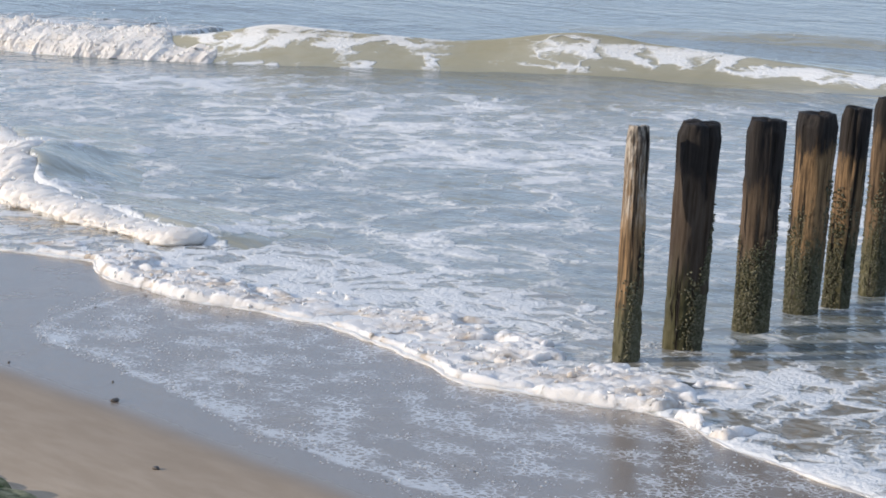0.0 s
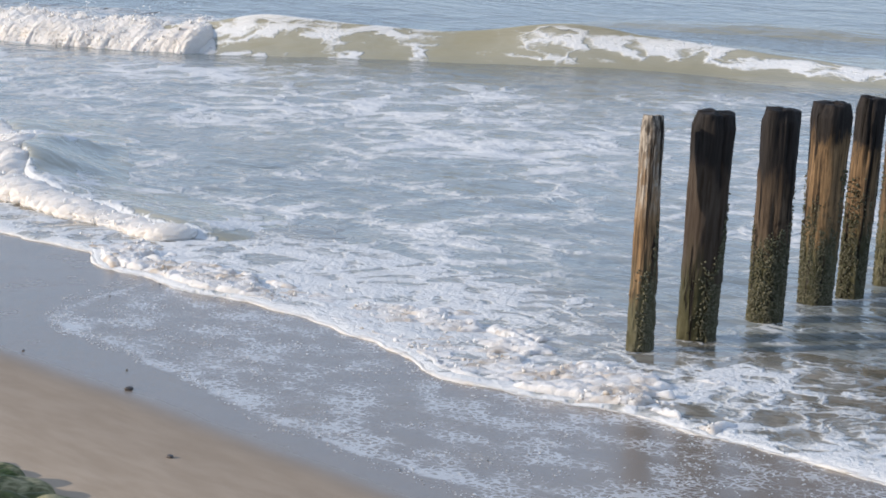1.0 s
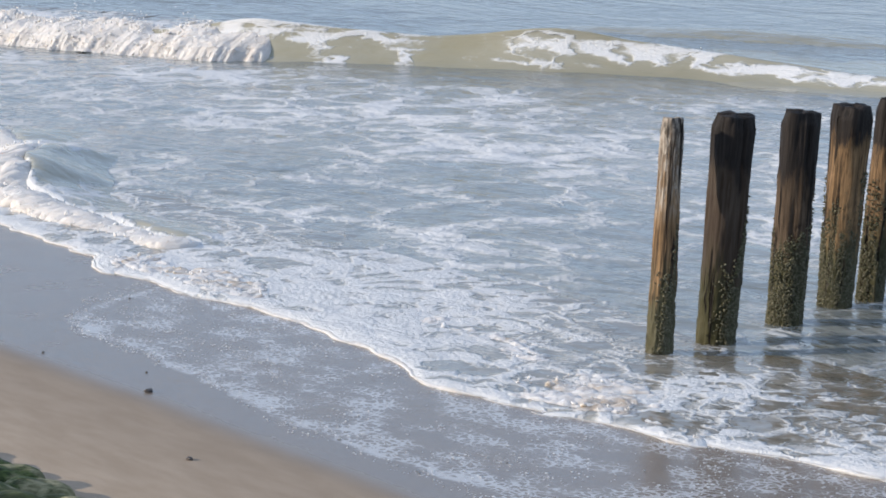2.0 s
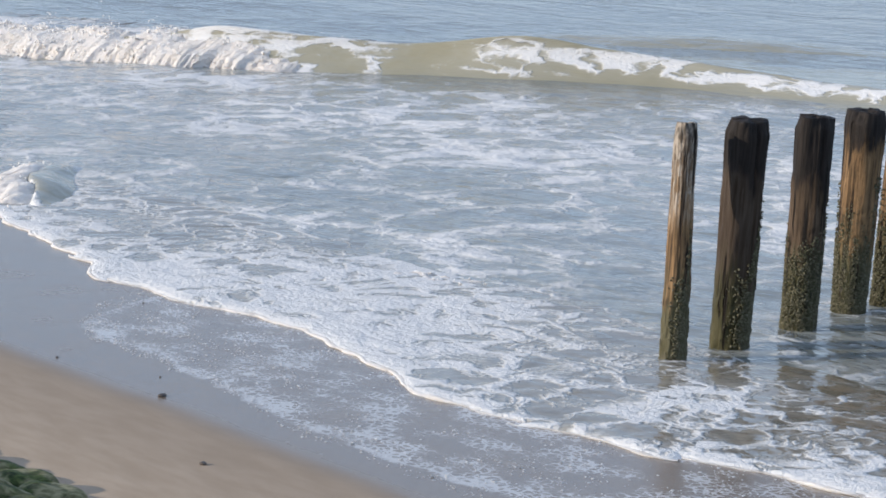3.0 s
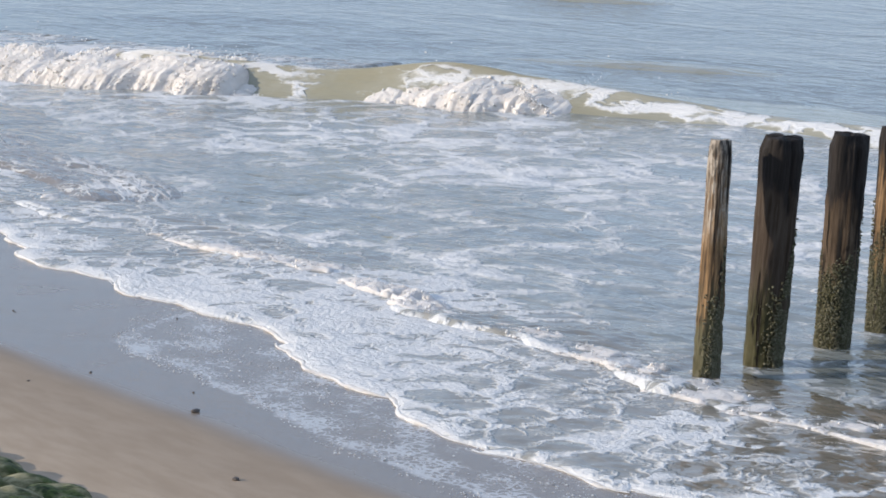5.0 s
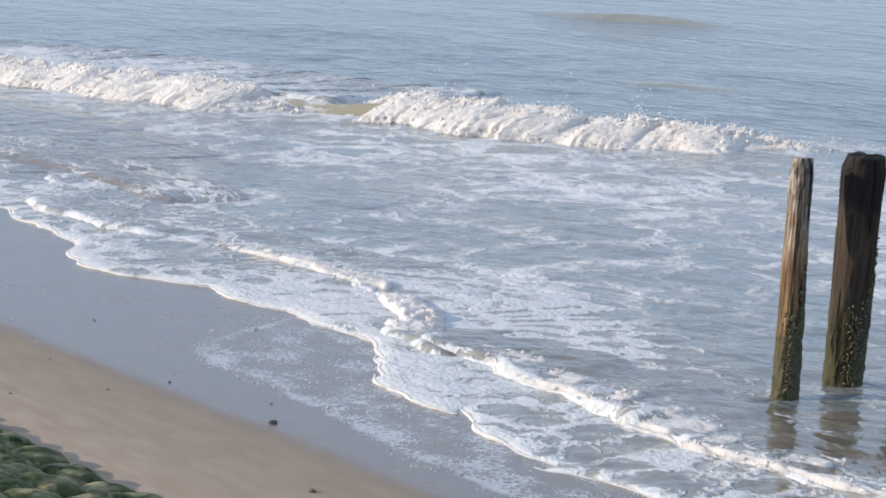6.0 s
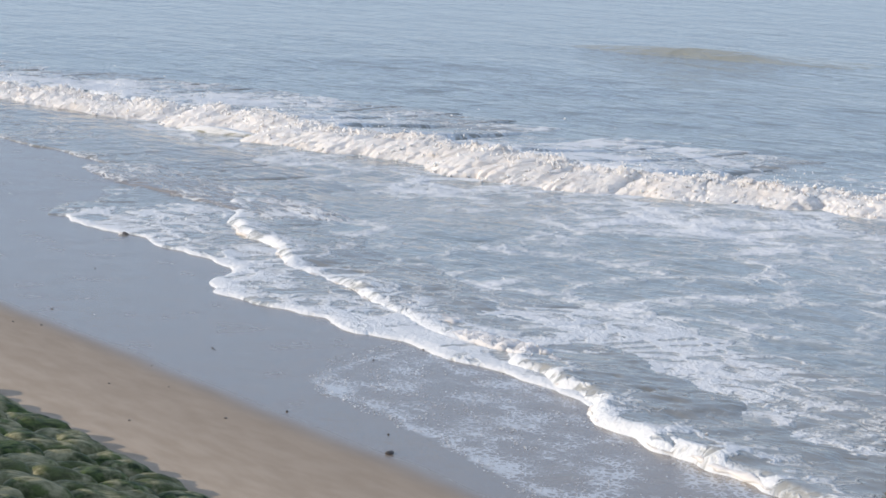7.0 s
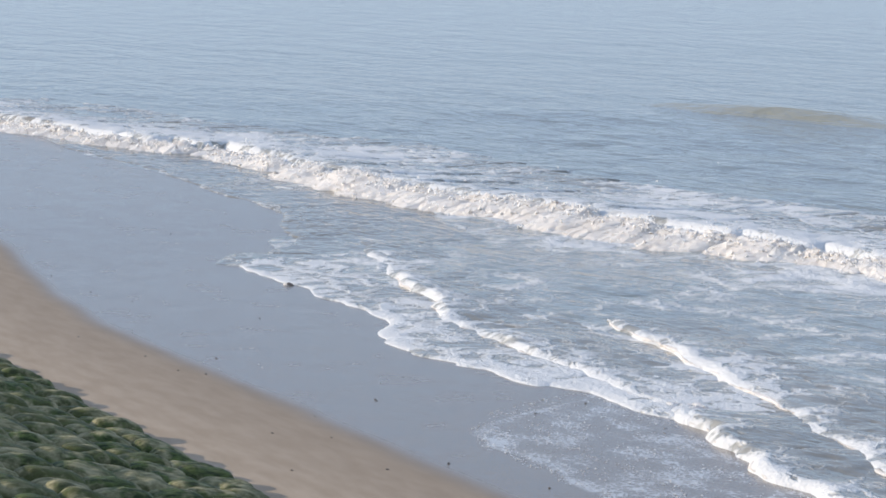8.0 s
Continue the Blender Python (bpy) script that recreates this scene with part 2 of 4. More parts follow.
def puffs(x, y, z=0.0, octaves=3):
    """Rounded lumps with creases between them, 0 to about 1.6."""
    total, amp = 0, 1.0
    for o in range(octaves):
        total = total + amp * np.abs(vn(x * 2.1 ** o + 5.1 * o, y * 2.1 ** o + 2.3 * o, z * 2.1 ** o))
        amp *= 0.55
    return total


def domes(x, y, seed=0):
    """Packed round bubbles of froth, 0 to 1."""
    x, y = np.broadcast_arrays(np.asarray(x, float), np.asarray(y, float))
    i, j = np.floor(x).astype(int), np.floor(y).astype(int)
    best = np.full(x.shape, 9.0)
    for di in (-1, 0, 1):
        for dj in (-1, 0, 1):
            ci, cj = i + di, j + dj
            px, py = ci + LATTICE[ci & 63, cj & 63, seed & 63], cj + LATTICE[ci & 63, cj & 63, (seed + 17) & 63]
            size = 0.75 + 0.5 * LATTICE[ci & 63, cj & 63, (seed + 31) & 63]
            best = np.minimum(best, ((x - px) ** 2 + (y - py) ** 2) / size ** 2)
    return np.sqrt(np.clip(1 - best / 0.9, 0, 1))


def step(v, a, b):
    t = np.clip((np.asarray(v, float) - a) / (b - a), 0, 1)
    return t * t * (3 - 2 * t)


def grid_mesh(name, P, material, wrap=False, foam=None, rest=None, smooth=True):
    """A mesh from an n x m x 3 array of points; wrap closes it along the second axis."""
    n, m = P.shape[:2]
    idx = np.arange(n * m).reshape(n, m)
    nxt = np.roll(idx, -1, 1) if wrap else idx[:, 1:]
    cur = idx if wrap else idx[:, :-1]
    quads = np.stack([cur[:-1], cur[1:], nxt[1:], nxt[:-1]], -1).reshape(-1, 4)
    me = bpy.data.meshes.new(name)
    me.vertices.add(n * m)
    me.vertices.foreach_set("co", P.astype(np.float32).ravel())
    me.loops.add(quads.size)
    me.loops.foreach_set("vertex_index", quads.ravel().astype(np.int32))
    me.polygons.add(len(quads))
    me.polygons.foreach_set("loop_start", np.arange(0, quads.size, 4, dtype=np.int32))
    me.polygons.foreach_set("loop_total", np.full(len(quads), 4, dtype=np.int32))
    me.update(calc_edges=True)
    me.polygons.foreach_set("use_smooth", np.full(len(quads), smooth))
    if foam is not None:
        me.attributes.new("foam", "FLOAT", "POINT").data.foreach_set("value", np.asarray(foam, np.float32).ravel())
    if rest is not None:
        me.attributes.new("wp", "FLOAT_VECTOR", "POINT").data.foreach_set("vector", np.asarray(rest, np.float32).ravel())
    me.materials.append(material)
    me.validate()
    return me


def part(name, me, parent=None, m=None, label=""):
    """Links a mesh as one object, under a thing where one is given."""
    ob = new(name, me)
    if parent is not None:
        ob.parent = parent
    if m is not None:
        ob.matrix_basis = m
    return tagged(ob, label)


def ball():
    bm = bmesh.new()
    bmesh.ops.create_icosphere(bm, subdivisions=1, radius=1.0)
    co, tri = np.array([v.co[:] for v in bm.verts]), np.array([[v.index for v in f.verts] for f in bm.faces])
    bm.free()
    return co, tri


BALL, BALL_TRI = ball()


def blob_mesh(name, centres, radii, material, seed):
    """Clots of froth: many small uneven lumps in one mesh."""
    rng = np.random.RandomState(seed)
    n, k = len(centres), len(BALL)
    squash = rng.uniform(0.65, 1.25, (n, 1, 3)) * radii[:, None, None]
    skew = rng.normal(0, 0.25, (n, 3, 3)) + np.eye(3)
    P = np.einsum("kj,nij->nki", BALL, skew) * squash
    P = P * (1 + 0.22 * vn(BALL[None, :, 0] * 1.9 + rng.rand(n, 1) * 50, BALL[None, :, 1] * 1.9, BALL[None, :, 2] * 1.9))[..., None]
    P = (P + centres[:, None]).reshape(-1, 3)
    tri = (BALL_TRI[None] + np.arange(n)[:, None, None] * k).reshape(-1, 3)
    me = bpy.data.meshes.new(name)
    me.vertices.add(len(P))
    me.vertices.foreach_set("co", P.astype(np.float32).ravel())
    me.loops.add(tri.size)
    me.loops.foreach_set("vertex_index", tri.ravel().astype(np.int32))
    me.polygons.add(len(tri))
    me.polygons.foreach_set("loop_start", np.arange(0, tri.size, 3, dtype=np.int32))
    me.polygons.foreach_set("loop_total", np.full(len(tri), 3, dtype=np.int32))
    me.update(calc_edges=True)
    me.polygons.foreach_set("use_smooth", np.full(len(tri), True))
    me.materials.append(material)
    return me


def bm_mesh(name, bm, material, smooth=True):
    me = bpy.data.meshes.new(name)
    bm.to_mesh(me)
    bm.free()
    me.polygons.foreach_set("use_smooth", np.full(len(me.polygons), smooth))
    me.materials.append(material)
    return me


def spread(fine_a, fine_b, pitch, reach, growth=1.09):
    """Grid lines: even between fine_a and fine_b, then wider and wider out to reach."""
    mid = np.arange(fine_a, fine_b + pitch / 2, pitch)
    out, d, g = [], pitch, 0.0
    while g < reach:
        d *= growth
        g += d
        out.append(g)
    out = np.array(out)
    return np.concatenate([fine_a - out[::-1], mid, mid[-1] + out])


SLOPE = 0.02


def sand_z(x, y):
    """The beach: it dips gently into the sea, and runs farther out beyond the bend."""
    shore = 0.8 + 2.0 * (1 - step(x, -16.5, -10.5))
    d = shore - np.asarray(y, float)
    return np.where(d > -8, SLOPE * d, -0.16 + 0.05 * (d + 8)).clip(-4, 0.35) + 0 * np.asarray(x)


# ---- ground and dike ----
def build_ground():
    xs, ys = spread(-20, 6, 0.25, 2600, 1.12), spread(-5, 6, 0.12, 2600, 1.12)
    X, Y = np.meshgrid(xs, ys, indexing="ij")
    P = np.stack([X, Y, sand_z(X, Y)], -1)
    ob = part("ground", grid_mesh("ground", P, M_SAND))
    tagged(ob, "smooth tan beach sand, wet and shiny near the water", "sand", kind="structure")


TOE, RISE = -3.79, 0.31


def dike_z(y):
    return 0.055 + np.clip((TOE - np.asarray(y, float)) * RISE, -0.25, 2.05)


def build_dike():
    xs, ys = np.arange(-60, 61, 1.0), np.concatenate([np.arange(-3.2, -9.6, -0.2), np.arange(-10, -40, -2.0)])
    X, Y = np.meshgrid(xs, ys, indexing="ij")
    P = np.stack([X, Y, dike_z(Y) + 0.01 * vn(X * 2, Y * 2)], -1)[:, ::-1]
    dike = part("dike_slope", grid_mesh("dike_slope", P, M_DIKE))
    tagged(dike, "sloping sea dike faced with mossy stones", "dike", kind="structure")
    return dike


def stone_mesh(k):
    """A hump-backed block, rounded by the sea."""
    rnd = random.Random(100 + k)
    n, m = 13, 18
    v, a = np.linspace(0, 1, n)[:, None], np.linspace(0, 2 * np.pi, m, endpoint=False)[None]
    rad, hgt = np.sin(v * np.pi / 2) ** 0.62, np.cos(v * np.pi / 2) ** 0.75
    c, s = np.cos(a), np.sin(a)
    c, s = np.sign(c) * np.abs(c) ** 0.72, np.sign(s) * np.abs(s) ** 0.72
    X = rad * c * rnd.uniform(0.106, 0.120)
    Y = rad * s * rnd.uniform(0.185, 0.215)
    Z = hgt * rnd.uniform(0.105, 0.140) + 0 * X
    f = 1 + 0.09 * vn(X * 9 + k * 3, Y * 9, Z * 9)
    Z = Z * f + 0.10 * (Y * rnd.uniform(-1, 1) + X * rnd.uniform(-1, 1)) * hgt
    Z = Z + 0.005 * vn(X * 26 + k, Y * 26, k) - 0.06 * (v ** 6)
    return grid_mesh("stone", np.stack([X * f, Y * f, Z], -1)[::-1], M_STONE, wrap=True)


def build_stones(dike):
    meshes = [stone_mesh(k) for k in range(10)]
    rnd = random.Random(5)
    tilt = -math.degrees(math.atan(RISE))
    for row in range(7):
        y0 = TOE - 0.10 - row * 0.385
        for i in range(43):
            x0 = -7.7 + i * 0.242 + (0.12 if row % 2 else 0.0)
            x, y = x0 + rnd.uniform(-0.03, 0.03), y0 + rnd.uniform(-0.035, 0.035) + (0.03 if row == 0 else 0)
            m = pose(x, y, float(dike_z(y)) + rnd.uniform(-0.02, 0.012), tilt + rnd.uniform(-5, 5), rnd.uniform(-6, 6), rnd.uniform(-9, 9))
            part("stone", meshes[rnd.randrange(10)], dike, m)
    # the facing goes on along the dike and up its slope
    shapes = []
    for me in meshes[:4]:
        co = np.empty(len(me.vertices) * 3, np.float32)
        me.vertices.foreach_get("co", co)
        shapes.append(co.reshape(-1, 3))
    idx = np.array([p.vertices[:] for p in meshes[0].polygons])
    verts, faces, base = [], [], 0
    turn = np.array(Euler((radians(tilt), 0, 0)).to_matrix())
    for row in range(14):
        y = TOE - 0.10 - row * 0.385
        for i in range(-70, 75):
            if row < 7 and 0 <= i < 43:
                continue
            x = -7.7 + i * 0.242 + (0.12 if row % 2 else 0.0) + rnd.uniform(-0.03, 0.03)
            co = shapes[rnd.randrange(4)] @ turn.T + np.array([x, y + rnd.uniform(-0.03, 0.03), float(dike_z(y)) + rnd.uniform(-0.02, 0.012)])
            verts.append(co)
            faces.append(idx + base)
            base += len(co)
    me = bpy.data.meshes.new("stone_facing")
    me.from_pydata(np.concatenate(verts).tolist(), [], np.concatenate(faces).tolist())
    me.polygons.foreach_set("use_smooth", np.full(len(me.polygons), True))
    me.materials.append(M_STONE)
    tagged(part("stone_facing", me, dike), kind="stuff")


# ---- groyne ----
def build_post(x, y, height, bottom, top, lean, back, turn, tone, tar_shadow_amount, bleached, crust, seed):
    """One pile of the groyne; its own z is the height over the water."""
    post = new("groyne_post")
    n, m = 130, 64
    z = np.linspace(-0.55, height, n)[:, None]
    a = np.linspace(0, 2 * np.pi, m, endpoint=False)[None]
    k = np.clip(z / height, 0, 1)
    r = bottom + (top - bottom) * k
    r = r * (1 + 0.10 * vn(np.cos(a) * 1.3 + seed, np.sin(a) * 1.3, z * 0.9) + 0.03 * vn(np.cos(a) * 5 + seed, np.sin(a) * 5, z * 2))
    # flattened adze faces and long drying cracks
    r = r * (1 - 0.07 * np.maximum(0, np.cos(2 * a + seed)))
    for q in range(3):
        ca = seed * 1.7 + q * 2.2 + 0.15 * np.sin(z * 2 + q)
        d = np.abs((a - ca + np.pi) % (2 * np.pi) - np.pi)
        r = r - 0.022 * np.exp(-(d / 0.075) ** 2) * step(z, 0.55 + 0.2 * q, 1.0 + 0.1 * q)
    r = r + 0.006 * vn(np.cos(a) * 9, np.sin(a) * 9 + seed, z * 7) + 0.008 * (1 - step(z, 0.1, 0.7)) * vn(np.cos(a) * 7, np.sin(a) * 7, z * 16 + seed)
    # knobbly growth on the side turned from the sun
    wide = crust > 0.8
    facing = (a - 0.1 + np.pi) % (2 * np.pi) - np.pi
    grown = (1 - step(np.abs(facing), 1.9 if wide else 0.5, 2.6 if wide else 1.0)) * (1 - step(z + 0.25 * vn(a * 3, z * 2, seed), 0.55, 0.95))
    r = r + grown * (0.012 * domes(a * 3.5 + seed, z * 19, 3) + 0.010 * domes(a * 9, z * 44 + seed, 5) - 0.007)
    # the head is hewn off all round in a few flat chamfers
    head = np.clip((z - (height - 0.085)) / 0.085, 0, 1)
    r = r * (1 - head * (0.16 + 0.10 * np.cos(3 * a + seed) + 0.06 * vn(np.cos(a) * 2.5, np.sin(a) * 2.5, seed + 4)))
    drop = 0.07 * step(np.cos(a - 1.7), 0.25, 0.5) if bleached > 0.5 else 0.0
    Z = z + 0 * a + (0.010 * vn(np.cos(a) * 2, np.sin(a) * 2, seed) - drop) * step(z, height - 0.2, height)
    P = np.stack([r * np.cos(a), r * np.sin(a), Z], -1)
    caps = [P]
    for f in (0.66, 0.3, 0.02):
        ring = P[-1].copy()
        ring[:, :2] *= f
        ring[:, 2] += 0.010 * (1 - f) + 0.006 * vn(ring[:, 0] * 25 + seed, ring[:, 1] * 25) - 0.012 * np.exp(-((ring[:, 0] * np.cos(seed) + ring[:, 1] * np.sin(seed)) / 0.015) ** 2)
        caps.append(ring[None])
    P = np.concatenate(caps)
    me = grid_mesh("shaft", P, M_WOOD, wrap=True)
    me.attributes.new("tar_shadow", "FLOAT", "POINT").data.foreach_set("value", np.full(len(me.vertices), tar_shadow_amount, np.float32))
    me.attributes.new("tone", "FLOAT", "POINT").data.foreach_set("value", np.full(len(me.vertices), tone, np.float32))
    me.attributes.new("bleach", "FLOAT", "POINT").data.foreach_set("value", np.full(len(me.vertices), bleached, np.float32))
    part("shaft", me, post)
    # barnacles and mussels sit thickest on the side turned from the waves' run
    rng = np.random.RandomState(seed)
    n = int((7800 if wide else 12000) * crust)
    ang = rng.normal(0.1, 1.6 if wide else 0.55, n)
    zz = np.abs(rng.normal(0, 0.48, n)) - 0.12
    top_z = (0.62 + (0.22 if seed > 3 else 0.0) if wide else 0.50) + 0.4 * np.exp(-(ang / 0.6) ** 2) * rng.rand(n) + 0.12 * vn(ang * 2, seed)
    keep = (zz < top_z) & (vn(ang * 3.5, zz * 9, seed) + 0.5 * (1 - zz) > -0.1)
    ang, zz = ang[keep], zz[keep]
    n = len(ang)
    rr = (bottom + (top - bottom) * np.clip(zz / height, 0, 1)) * 0.95 + 0.006 * domes(ang * 3.5 + seed, zz * 19, 3)
    size = rng.uniform(0.0035, 0.0090, n)
    out = np.stack([np.cos(ang), np.sin(ang), rng.uniform(-0.5, 0.3, n)], -1) + rng.normal(0, 0.25, (n, 3))
    out /= np.linalg.norm(out, axis=1, keepdims=True)
    e1 = np.cross(out, [0.2, 0.3, 1.0])
    e1 /= np.linalg.norm(e1, axis=1, keepdims=True)
    e2 = np.cross(out, e1)
    foot = np.stack([rr * np.cos(ang), rr * np.sin(ang), zz], -1)
    q = np.arange(5) * 2 * np.pi / 5
    flat = (np.cos(q)[None, :, None] * e1[:, None] + np.sin(q)[None, :, None] * e2[:, None]) * size[:, None, None]
    ring0, ring1 = foot[:, None] + flat, foot[:, None] + flat * 0.5 + (out * size[:, None] * 1.5)[:, None]
    verts = np.concatenate([ring0, ring1], 1).reshape(-1, 3)
    k, q = np.arange(n)[:, None] * 10, np.arange(5)
    faces = np.stack([k + q, k + (q + 1) % 5, k + 5 + (q + 1) % 5, k + 5 + q], -1).reshape(-1, 4).tolist() + (k + 5 + q).tolist()
    crust_me = bpy.data.meshes.new("barnacle_crust")
    crust_me.from_pydata(verts.tolist(), [], faces)
    crust_me.materials.append(M_BARNACLE)
    tagged(part("barnacle_crust", crust_me, post, None, "grey-green crust of barnacles and mussels"), kind="stuff")
    # lean: degrees along the groyne's seaward side; back: degrees across it; turn: about the pile's own axis
    side = Vector((0.62, 0.785, 0))
    axis = Vector((0, 0, 1)).cross(side)
    post.matrix_basis = Matrix.Translation((x, y, 0)) @ Matrix.Rotation(radians(lean), 4, axis) @ Matrix.Rotation(radians(back), 4, side) @ pose(0, 0, 0, 0, 0, turn)
    return post


def build_groyne():
    data = [
        (0.067, 1.069, 1.51, 0.076, 0.074, 3.0, -8.0, 30, 0.85, 0.0, 1.0, 0.5, 1, "slender sun-bleached wooden groyne post standing in the surf"),
        (-0.046, 1.672, 1.505, 0.120, 0.140, 3.1, 5.0, 45, 0.0, 0.45, 0.0, 0.7, 2, "thick grey-brown wooden groyne post with barnacles at its foot"),
        (-0.213, 2.471, 1.435, 0.112, 0.134, 3.0, 0.0, 60, 0.15, 0.75, 0.0, 1.2, 3, "brown wooden groyne post with a dark head and barnacles"),
        (-0.492, 3.242, 1.40, 0.110, 0.156, 3.2, 0.0, 20, 0.85, 0.35, 0.0, 1.5, 4, "split golden-brown wooden groyne post crusted with green barnacles"),
        (-0.544, 3.657, 1.41, 0.088, 0.105, 4.4, 0.0, 75, 0.6, 0.7, 0.0, 1.3, 5, "leaning slim wooden groyne post crusted with barnacles"),
        (-0.69, 4.20, 1.43, 0.090, 0.100, 3.2, 0.0, 10, 0.4, 0.3, 0.0, 1.2, 6, "slim brown wooden groyne post in the water"),
    ]
    for x, y, h, b, t, lean, back, turn, tone, tar_shadow, bleach, crust, seed, label in data:
        tagged(build_post(x, y, h, b, t, lean, back, turn - 10, tone, tar_shadow, bleach, crust, seed), label, "wooden post", "posts of the groyne")


# ---- sea ----
def build_sea():
    """The open water in one sheet; it drifts slowly towards the beach."""
    xs, ys = spread(-27, 5, 0.085, 2600, 1.07), spread(0.4, 14.5, 0.075, 2600, 1.07)
    ys = ys[ys > -0.6]
    X, Y = np.meshgrid(xs, ys, indexing="ij")
    pitch = np.maximum(np.gradient(xs)[:, None], np.gradient(ys)[None])
    Z = 0 * X
    for wl, amp, ang, sd in ((3.1, 0.022, 0.35, 1), (1.5, 0.016, 0.15, 2), (0.8, 0.010, 0.5, 3), (0.42, 0.006, 0.3, 4), (7.5, 0.03, 0.42, 5)):
        c, s = math.cos(ang), math.sin(ang)
        a, b = X * c + Y * s, -X * s + Y * c
        Z = Z + amp * fbm(a / wl * 0.75 + sd * 9, b / wl * 1.6, sd, 2) * np.clip(wl / pitch / 4 - 0.6, 0, 1)
    near = step(Y - 2.0 * (1 - step(X, -16.5, -10.5)), 0.9, 4.5)
    Z = Z * (0.12 + 0.88 * near) - 0.004
    # foam lies thick inside the breakers, and fades out beyond them
    line = 11.0 + 0.42 * (X + 14)
    dens = 0.31 + 0.04 * (1 - step(X, -14, -8)) + 0.10 * fbm(X * 0.22, Y * 0.3, 2.0, 3)
    dens = dens + 0.10 * (1 - step(Y, 1.0, 3.5)) - 0.20 * step(X, -3.0, -0.5) * (1 - step(Y, 5.0, 9.0))
    dens = dens * (1 - step(Y - np.clip(line, 4, 18), -2.5, 0.5)) * (1 - 0.6 * step(np.abs(X + 10), 16, 24))
    dens = dens + 0.07 * step(Y, 4.0, 7.0) * (1 - step(Y - np.clip(line, 4, 18), -2.5, 0.5))
    P = np.stack([X, Y, Z], -1)
    ob = part("sea_water", grid_mesh("sea_water", P, M_SEA, foam=dens.clip(0, 1), rest=P))
    return tagged(ob, "grey-blue turbid sea water laced with white foam", "sea", kind="structure")


# ---- swash: tongues of foamy water that run up the beach ----
SHORE_X = np.array([-24, -20, -17, -15, -13.5, -12.4, -11.6, -10.5, -9.5, -8.5, -7.5, -6.6, -5.8, -5, -4.2, -3.4, -2.6, -1.8, -1, -0.3, 0.5, 1.3, 2.1, 3])
A_START = (0.3, 0.3, 0.3, 0.3, 0.3, 0.3, 0.2, 0.1, 0.0, -0.1, -0.2, -0.25, -0.21, 0.1, -0.16, -0.18, 0.04, 0.16, 0.05, -0.14, 0.0, 0.2, 0.05, -0.11)
A_RISING = (0.3, 0.3, 0.3, 0.3, 0.4, 0.4, 0.4, 0.3, 0.25, 0.2, 0.15, 0.01, -0.08, -0.24, -0.38, -0.41, -0.3, -0.32, -0.41, -0.63, -0.6, -0.51, -0.23, -0.03)
A_HIGH = (0.3, 0.3, 0.3, 0.4, 0.5, 0.5, 0.5, 0.4, 0.3, 0.2, 0.1, 0.07, -0.21, -0.42, -0.59, -0.61, -0.47, -0.51, -0.71, -0.87, -0.94, -0.94, -0.7, -0.63)
A_TURN = (0.3, 0.3, 0.3, 0.5, 0.8, 0.8, 0.5, 0.2, 0.0, -0.1, -0.21, -0.42, -0.67, -0.46, -0.6, -0.54, -0.49, -0.9, -1.09, -1.07, -1.33, -1.37, -1.17, -1.0)
A_SPENT = (0.4, 0.4, 0.4, 0.9, 1.4, 1.5, 0.6, 0.1, 0.1, -0.07, -0.21, -0.53, -0.63, -0.29, -0.3, -0.32, -0.31, -0.81, -1.11, -1.06, -1.31, -1.4, -1.1, -0.9)
A_FALLING = (0.4, 0.4, 0.4, 0.96, 1.41, 1.23, 0.35, 0.02, 0.16, 0.17, -0.15, -0.48, -0.55, -0.34, -0.35, -0.36, -0.47, -0.84, -1.08, -1.15, -1.22, -1.41, -1.2, -1.0)
A_LOW = (0.4, 0.4, 0.28, 0.82, 1.41, 1.2, 0.24, 0.14, 0.24, 0.19, 0.18, -0.38, -0.49, -0.35, -0.31, -0.29, -0.24, -0.25, -0.3, -0.35, -0.4, -0.5, -0.5, -0.5)
A_END = (0.96, 0.97, 0.66, 0.98, 1.14, 1.3, 0.26, 0.26, 0.21, 0.13, 0.08, -0.32, -0.48, -0.37, -0.12, -0.06, 0.0, 0.1, 0.1, 0.1, 0.1, 0.1, 0.1, 0.1)
RUN_A = [(0.0, A_START), (2.0, A_RISING), (3.5, A_HIGH), (5.5, A_TURN), (6.0, A_SPENT), (6.5, A_FALLING), (7.0, A_LOW), (8.0, A_END)]
BORE_X = np.array([-12, -11, -10, -9, -8, -7.2, -6.4, -5.6, -4.8, -4, -3.2, -2.4, -1.6, -0.8, 0, 0.8, 1.6, 2.4])
B_START = (3.2, 2.7, 2.2, 1.7, 1.25, 1.05, 1.0, 1.05, 1.2, 1.6, 1.9, 2.2, 2.35, 2.4, 2.4, 2.4, 2.4, 2.4)
B_NEAR = (1.6, 1.3, 1.1, 0.9, 0.6, 0.45, 0.45, 0.5, 0.7, 0.98, 1.25, 1.5, 1.65, 1.7, 1.6, 1.45, 1.35, 1.3)
B_RISING = (1.2, 0.9, 0.6, 0.45, 0.52, 0.71, 0.79, 0.9, 1.0, 0.87, 0.58, 0.23, 0.15, 0.15, 0.06, -0.13, -0.02, 0.14)
B_MET = (1.6, 1.2, 0.6, 0.3, 0.33, 0.54, 0.7, 0.83, 0.76, 0.67, 0.29, -0.13, -0.18, -0.26, -0.33, -0.53, -0.52, -0.38)
B_HIGH = (2.2, 2.0, 1.71, 1.42, 1.11, 0.69, 0.52, 0.49, 0.46, 0.35, 0.36, 0.1, -0.07, -0.27, -0.42, -0.65, -0.85, -0.9)
